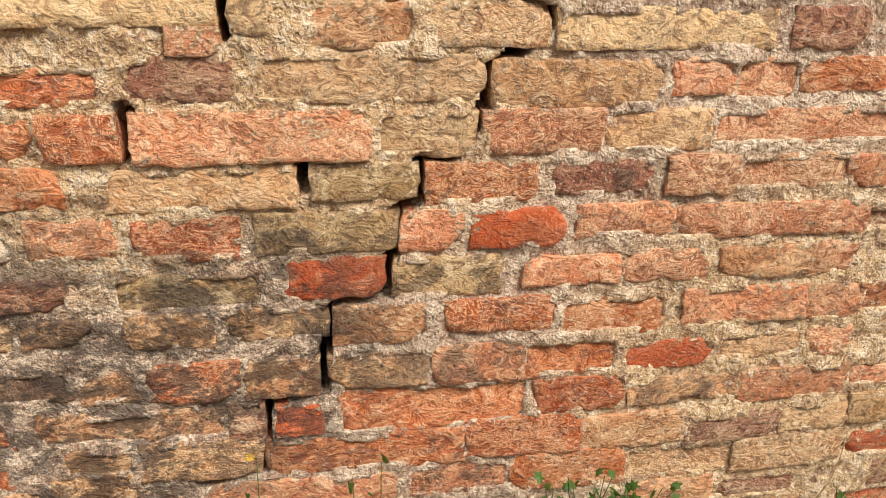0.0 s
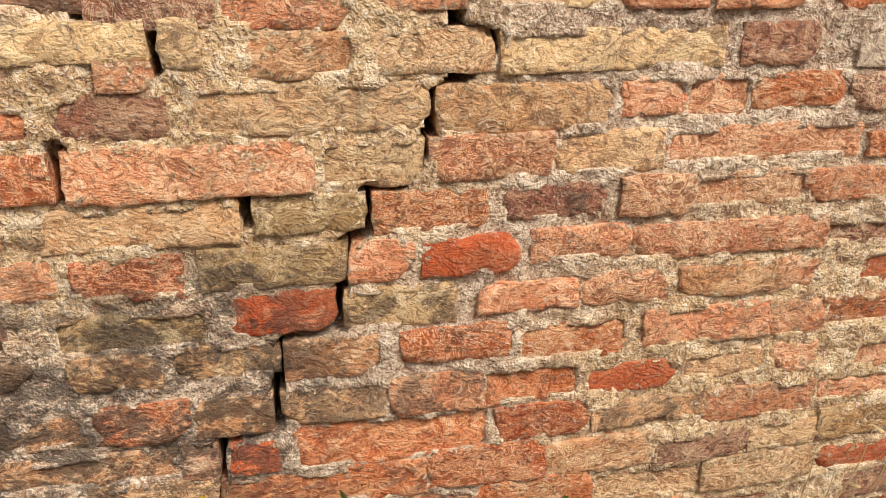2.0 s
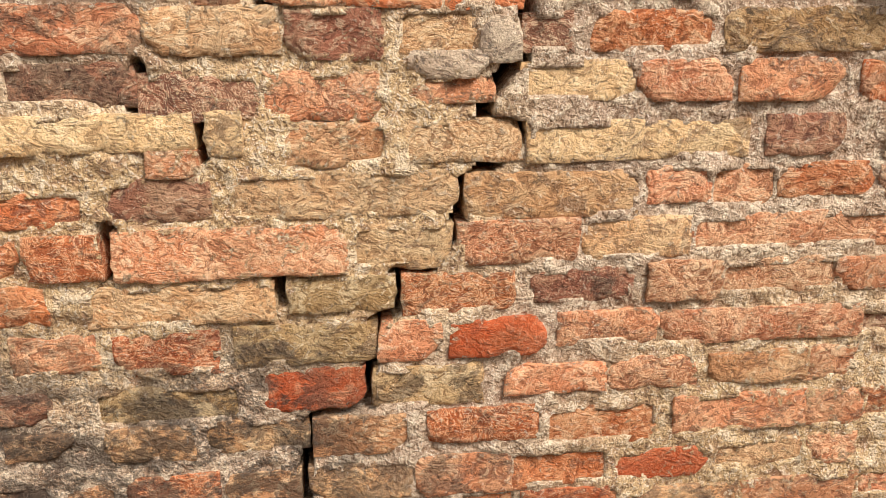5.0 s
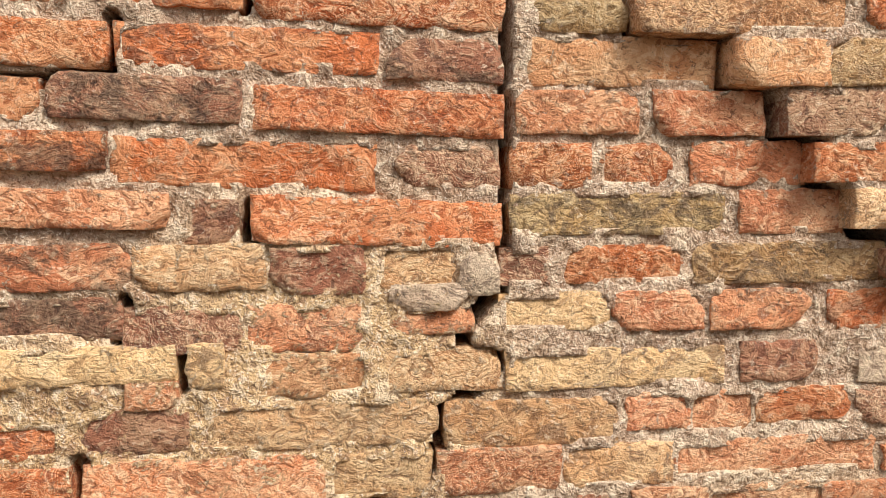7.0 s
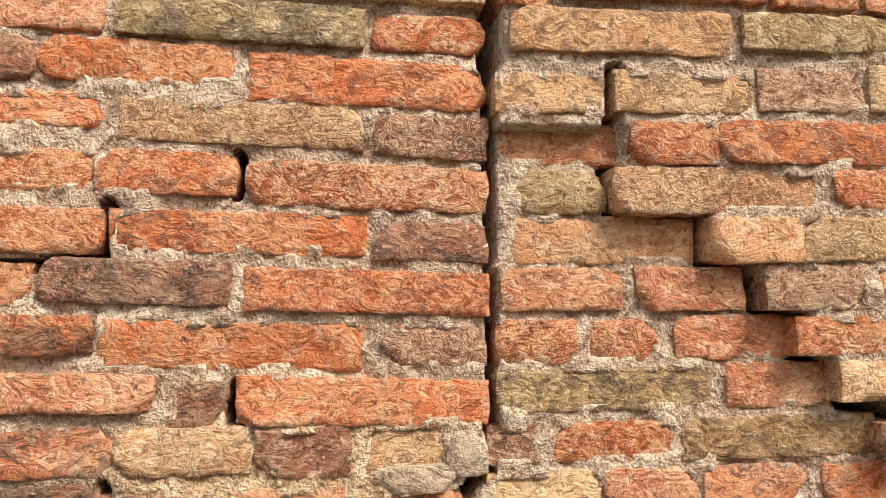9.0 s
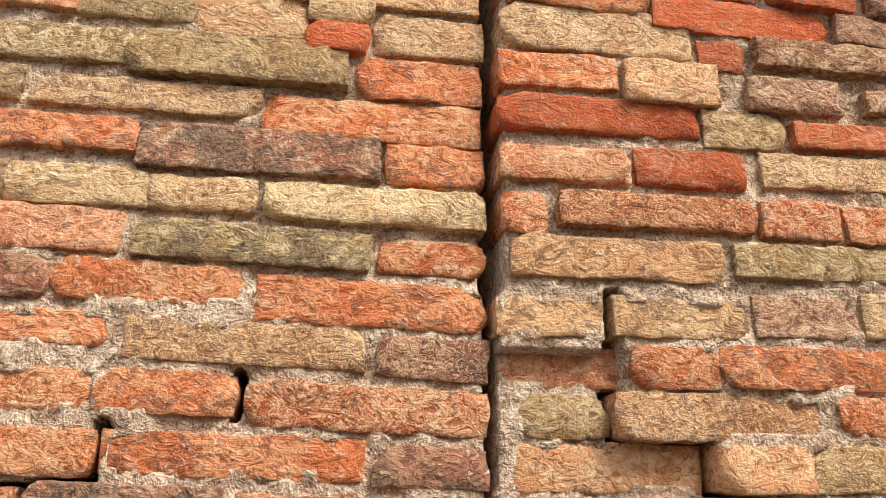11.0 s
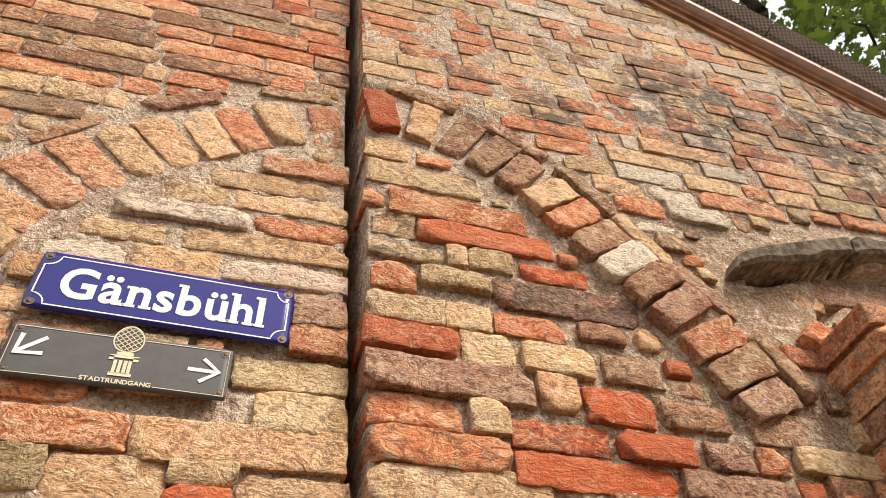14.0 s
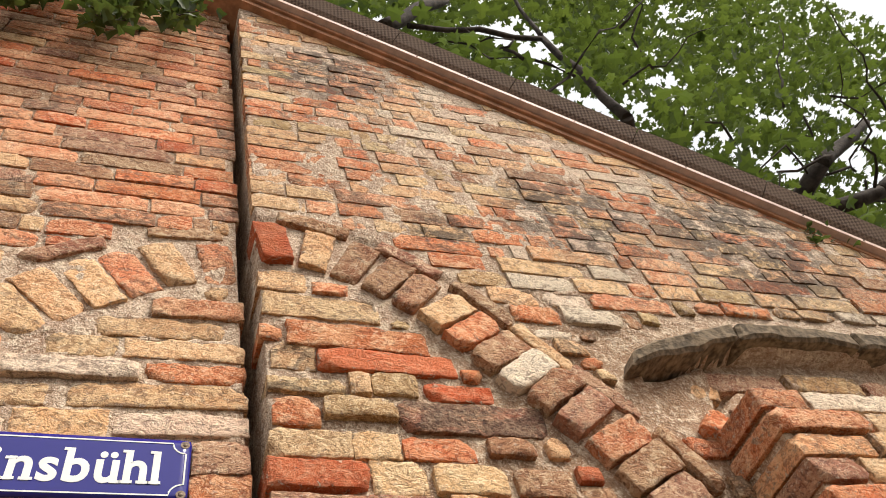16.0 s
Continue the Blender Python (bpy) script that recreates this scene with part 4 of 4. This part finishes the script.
def tube(points, r0, r1, seg=7):
    bm = bmesh.new()
    rings = []
    n = len(points)
    for i, p in enumerate(points):
        p = Vector(p)
        d = (Vector(points[min(i + 1, n - 1)]) - Vector(points[max(i - 1, 0)])).normalized()
        a = d.orthogonal().normalized()
        b = d.cross(a)
        r = r0 + (r1 - r0) * i / max(1, n - 1)
        rings.append([bm.verts.new(p + (a * math.cos(k * 2 * math.pi / seg) + b * math.sin(k * 2 * math.pi / seg)) * r) for k in range(seg)])
    for a, b in zip(rings, rings[1:]):
        for k in range(seg):
            f = bm.faces.new((a[k], a[(k + 1) % seg], b[(k + 1) % seg], b[k]))
            f.smooth = True
    bm.faces.new(rings[0])
    bm.faces.new(list(reversed(rings[-1])))
    bmesh.ops.recalc_face_normals(bm, faces=bm.faces)
    return bm


def bent(a, b, n=7, sag=0.25, seed=0.0):
    a, b = Vector(a), Vector(b)
    out = []
    for i in range(n + 1):
        f = i / n
        w = math.sin(f * math.pi) * sag
        out.append(a.lerp(b, f) + Vector((noise.noise((f * 3, seed, 0)), noise.noise((f * 3, seed, 5)), noise.noise((f * 3, seed, 9)))) * w)
    return out


tree = tagged(new("maple_tree"), "tall maple tree with dense green leaves behind the wall", "tree")
tree.location = (6.0, 4.0, -0.07)
O = Vector(tree.location)


def limb(a, b, r0, r1, sag, seed, name="limb"):
    part(name, tube([p - O for p in bent(a, b, 8, sag, seed)], r0, r1), BARK, tree)


limb((6.0, 4.0, -0.07), (6.3, 3.6, 7.4), 0.30, 0.20, 0.2, 1.0, "trunk")
limb((6.3, 3.6, 7.2), (3.74, 0.60, 6.95), 0.13, 0.06, 0.15, 2.0)
limb((3.74, 0.60, 6.95), (3.66, 0.60, 8.83), 0.05, 0.035, 0.05, 3.0)
limb((3.66, 0.60, 8.83), (2.05, 0.60, 8.22), 0.030, 0.026, 0.06, 4.0)
limb((1.75, 0.60, 7.95), (2.75, 0.60, 9.5), 0.075, 0.05, 0.04, 4.5)
limb((3.66, 0.60, 8.83), (3.9, 0.62, 11.3), 0.028, 0.012, 0.12, 4.7)
limb((6.3, 3.6, 7.2), (6.9, 0.99, 7.80), 0.15, 0.10, 0.1, 5.0)
limb((6.9, 0.99, 7.80), (9.4, 0.99, 9.80), 0.095, 0.075, 0.12, 6.0)
limb((6.6, 1.3, 7.2), (7.4, 1.0, 7.35), 0.09, 0.08, 0.05, 6.5)
limb((7.4, 1.0, 7.35), (9.9, 1.05, 9.25), 0.08, 0.06, 0.12, 7.0)
for i in range(26):
    a = (rng.uniform(2.0, 9), rng.uniform(0.5, 1.6), rng.uniform(6.8, 10))
    limb(a, (a[0] + rng.uniform(-2.2, 1.6), a[1] + rng.uniform(-1.2, 0.6), a[2] + rng.uniform(-0.8, 1.8)), 0.018, 0.005, 0.4, 8.0 + i, "twig")
verts, faces = [], []
count = 0
# bare stretches round the big limbs, through which the sky shows
OPEN = [((6.4, 7.5), (9.0, 9.7), 0.75), ((6.4, 7.0), (9.0, 9.0), 0.6), ((3.8, 7.4), (3.75, 9.0), 0.22)]
while count < 27000:
    p = Vector((rng.uniform(0.5, 19), rng.uniform(0.45, 4.5), rng.uniform(5.5, 27.0)))
    e = ((p.x - 7.5) / 10.5) ** 2 + ((p.y - 2.0) / 2.8) ** 2 + ((p.z - 0.42 * (p.x - 7.5) - 14.0) / 9.0) ** 2
    if e > 1.0 or p.z < 6.4 - 0.3 * p.x:
        continue
    # clumps with holes between, seen through from below
    q = Vector((p.x - 0.1, p.z - 1.5)) / (p.y + 1.3)
    gap = noise.noise(Vector((q.x * 2.6, 0.3 + p.y * 0.1, q.y * 2.6))) + 0.6 * noise.noise(Vector((q.x * 6.5, p.y * 0.3, q.y * 6.5)))
    bare = any(p.y < 2.4 and abs(near([a, b], 0.1 + q.x * 2.3, 1.5 + q.y * 2.3)) < wide for a, b, wide in OPEN)
    if gap > (0.30 if bare else -0.03 - 0.07 * max(0.0, q.y - 3.2)) - 0.16 * rng.random():
        add_leaf(verts, faces, p - O, rng.uniform(0.09, 0.22), 5, 0.3)
        count += 1
mesh_part("crown", verts, faces, LEAF, tree, "many lobed green leaves lit from behind", False)

vine = tagged(new("hanging_vine"), "green vine leaves hanging over the wall's top", "vine")
vine.location = (-0.2, -0.15, 5.2)
for i in range(14):
    x = -0.85 + i * 0.08 + rng.uniform(-0.04, 0.04)
    low = rng.uniform(-0.62, -0.25) if i % 4 else -0.5
    pts = [p for p in bent((x + 0.1, 0.10, 0.1), (x + rng.uniform(-0.1, 0.1), -0.04, low), 8, 0.12, i * 1.3)]
    stem = part("stem", tube(pts, 0.004, 0.002, 5), BARK, vine)
    verts, faces = [], []
    for p in pts:
        for _ in range(8):
            add_leaf(verts, faces, p + Vector((rng.uniform(-0.06, 0.06), rng.uniform(-0.06, 0.03), rng.uniform(-0.06, 0.06))), rng.uniform(0.04, 0.085), 3, 0.6)
    mesh_part("leaves", verts, faces, IVY, stem, "", False)

ivy = tagged(new("ivy_sprig"), "small ivy sprig under the roof edge", "ivy")
ivy.location = (2.83, -0.14, 3.80)
stem = part("stem", tube(bent((0.08, 0.06, 0.1), (-0.1, -0.02, -0.06), 5, 0.05, 3), 0.004, 0.002, 5), BARK, ivy)
verts, faces = [], []
for i in range(26):
    add_leaf(verts, faces, (rng.uniform(-0.14, 0.14), rng.uniform(-0.05, 0.05), rng.uniform(-0.07, 0.07)), rng.uniform(0.03, 0.055), 3, 0.6)
mesh_part("leaves", verts, faces, IVY, ivy, "", False)


def weed(x, y, top, leaves, size, spread, label, lobes=3, stems=1, name="weed"):
    ob = tagged(new(name), label, "weed", "weeds at the foot of the wall")
    ob.location = (x, y, -0.05)
    for s in range(stems):
        tip = (rng.uniform(-spread, spread), rng.uniform(-0.02, 0.01), (top + 0.07) * rng.uniform(0.82, 1.0))
        pts = bent((rng.uniform(-0.3, 0.3) * spread, 0, 0), tip, 6, 0.05, s + x)
        stem = part("stem", tube(pts, 0.0016, 0.0008, 5), WEED, ob)
        verts, faces = [], []
        for i in range(leaves):
            p = pts[2 + i % (len(pts) - 2)]
            add_leaf(verts, faces, p + Vector((rng.uniform(-0.02, 0.02), rng.uniform(-0.015, 0.01), rng.uniform(-0.015, 0.015))), size * rng.uniform(0.7, 1.2), lobes, 0.9)
        mesh_part("leaves", verts, faces, WEED, stem, "", False)
    return ob


weed(0.035, -0.06, 0.29, 8, 0.026, 0.02, "thin green nettle-like weed before the bricks", 3, 1)
weed(0.075, -0.06, 0.34, 9, 0.022, 0.015, "thin green nettle-like weed with small leaves", 3, 1)
weed(0.45, -0.10, 0.245, 9, 0.024, 0.085, "low bushy green weed with jagged leaves", 5, 14)
weed(0.55, -0.10, 0.215, 8, 0.022, 0.06, "low bushy green weed at the wall's foot", 5, 8)
weed(0.98, -0.08, 0.16, 4, 0.03, 0.05, "pale half-dry weed with few leaves", 3, 4)
flower = weed(-0.12, -0.05, 0.30, 4, 0.014, 0.01, "thin stalk with a small yellow flower", 3, 1, "yellow_flower")
bm = bmesh.new()
for i in range(8):
    a = i * math.pi / 4
    vs = [bm.verts.new((math.cos(a + d) * r, -0.004 - 0.002 * (r > 0.004), math.sin(a + d) * r)) for d, r in ((0, 0.001), (-0.3, 0.006), (0, 0.0085), (0.3, 0.006))]
    bm.faces.new(vs)
bmesh.ops.translate(bm, verts=bm.verts, vec=(-0.012, 0.0, 0.375))
part("petals", bm, YELLOW, flower, "small yellow petals")
for x, z0, x1, z1 in ((0.96, 0.14, 1.05, 0.31), (1.02, 0.1, 1.10, 0.27), (0.93, -0.07, 0.99, 0.23), (1.0, -0.07, 1.04, 0.2), (0.90, -0.07, 0.94, 0.28)):
    stalk = tagged(new("dry_stalk"), "dry straw-coloured grass stalk leaning on the wall", "grass", "dry stalks")
    stalk.location = (x, -0.07, -0.05)
    part("stem", tube(bent((0, -0.02, 0), (x1 - x, -0.02, z1 + 0.07), 6, 0.03, x), 0.0016, 0.0008, 5), STRAW, stalk)
    verts, faces = [], []
    for i in range(1):
        add_leaf(verts, faces, (x1 - x + rng.uniform(-0.03, 0.03), -0.02, (z1 + 0.07) * rng.uniform(0.7, 1.0)), 0.026, 1, 0.6)
    mesh_part("seed_head", verts, faces, STRAW, stalk, "", False)
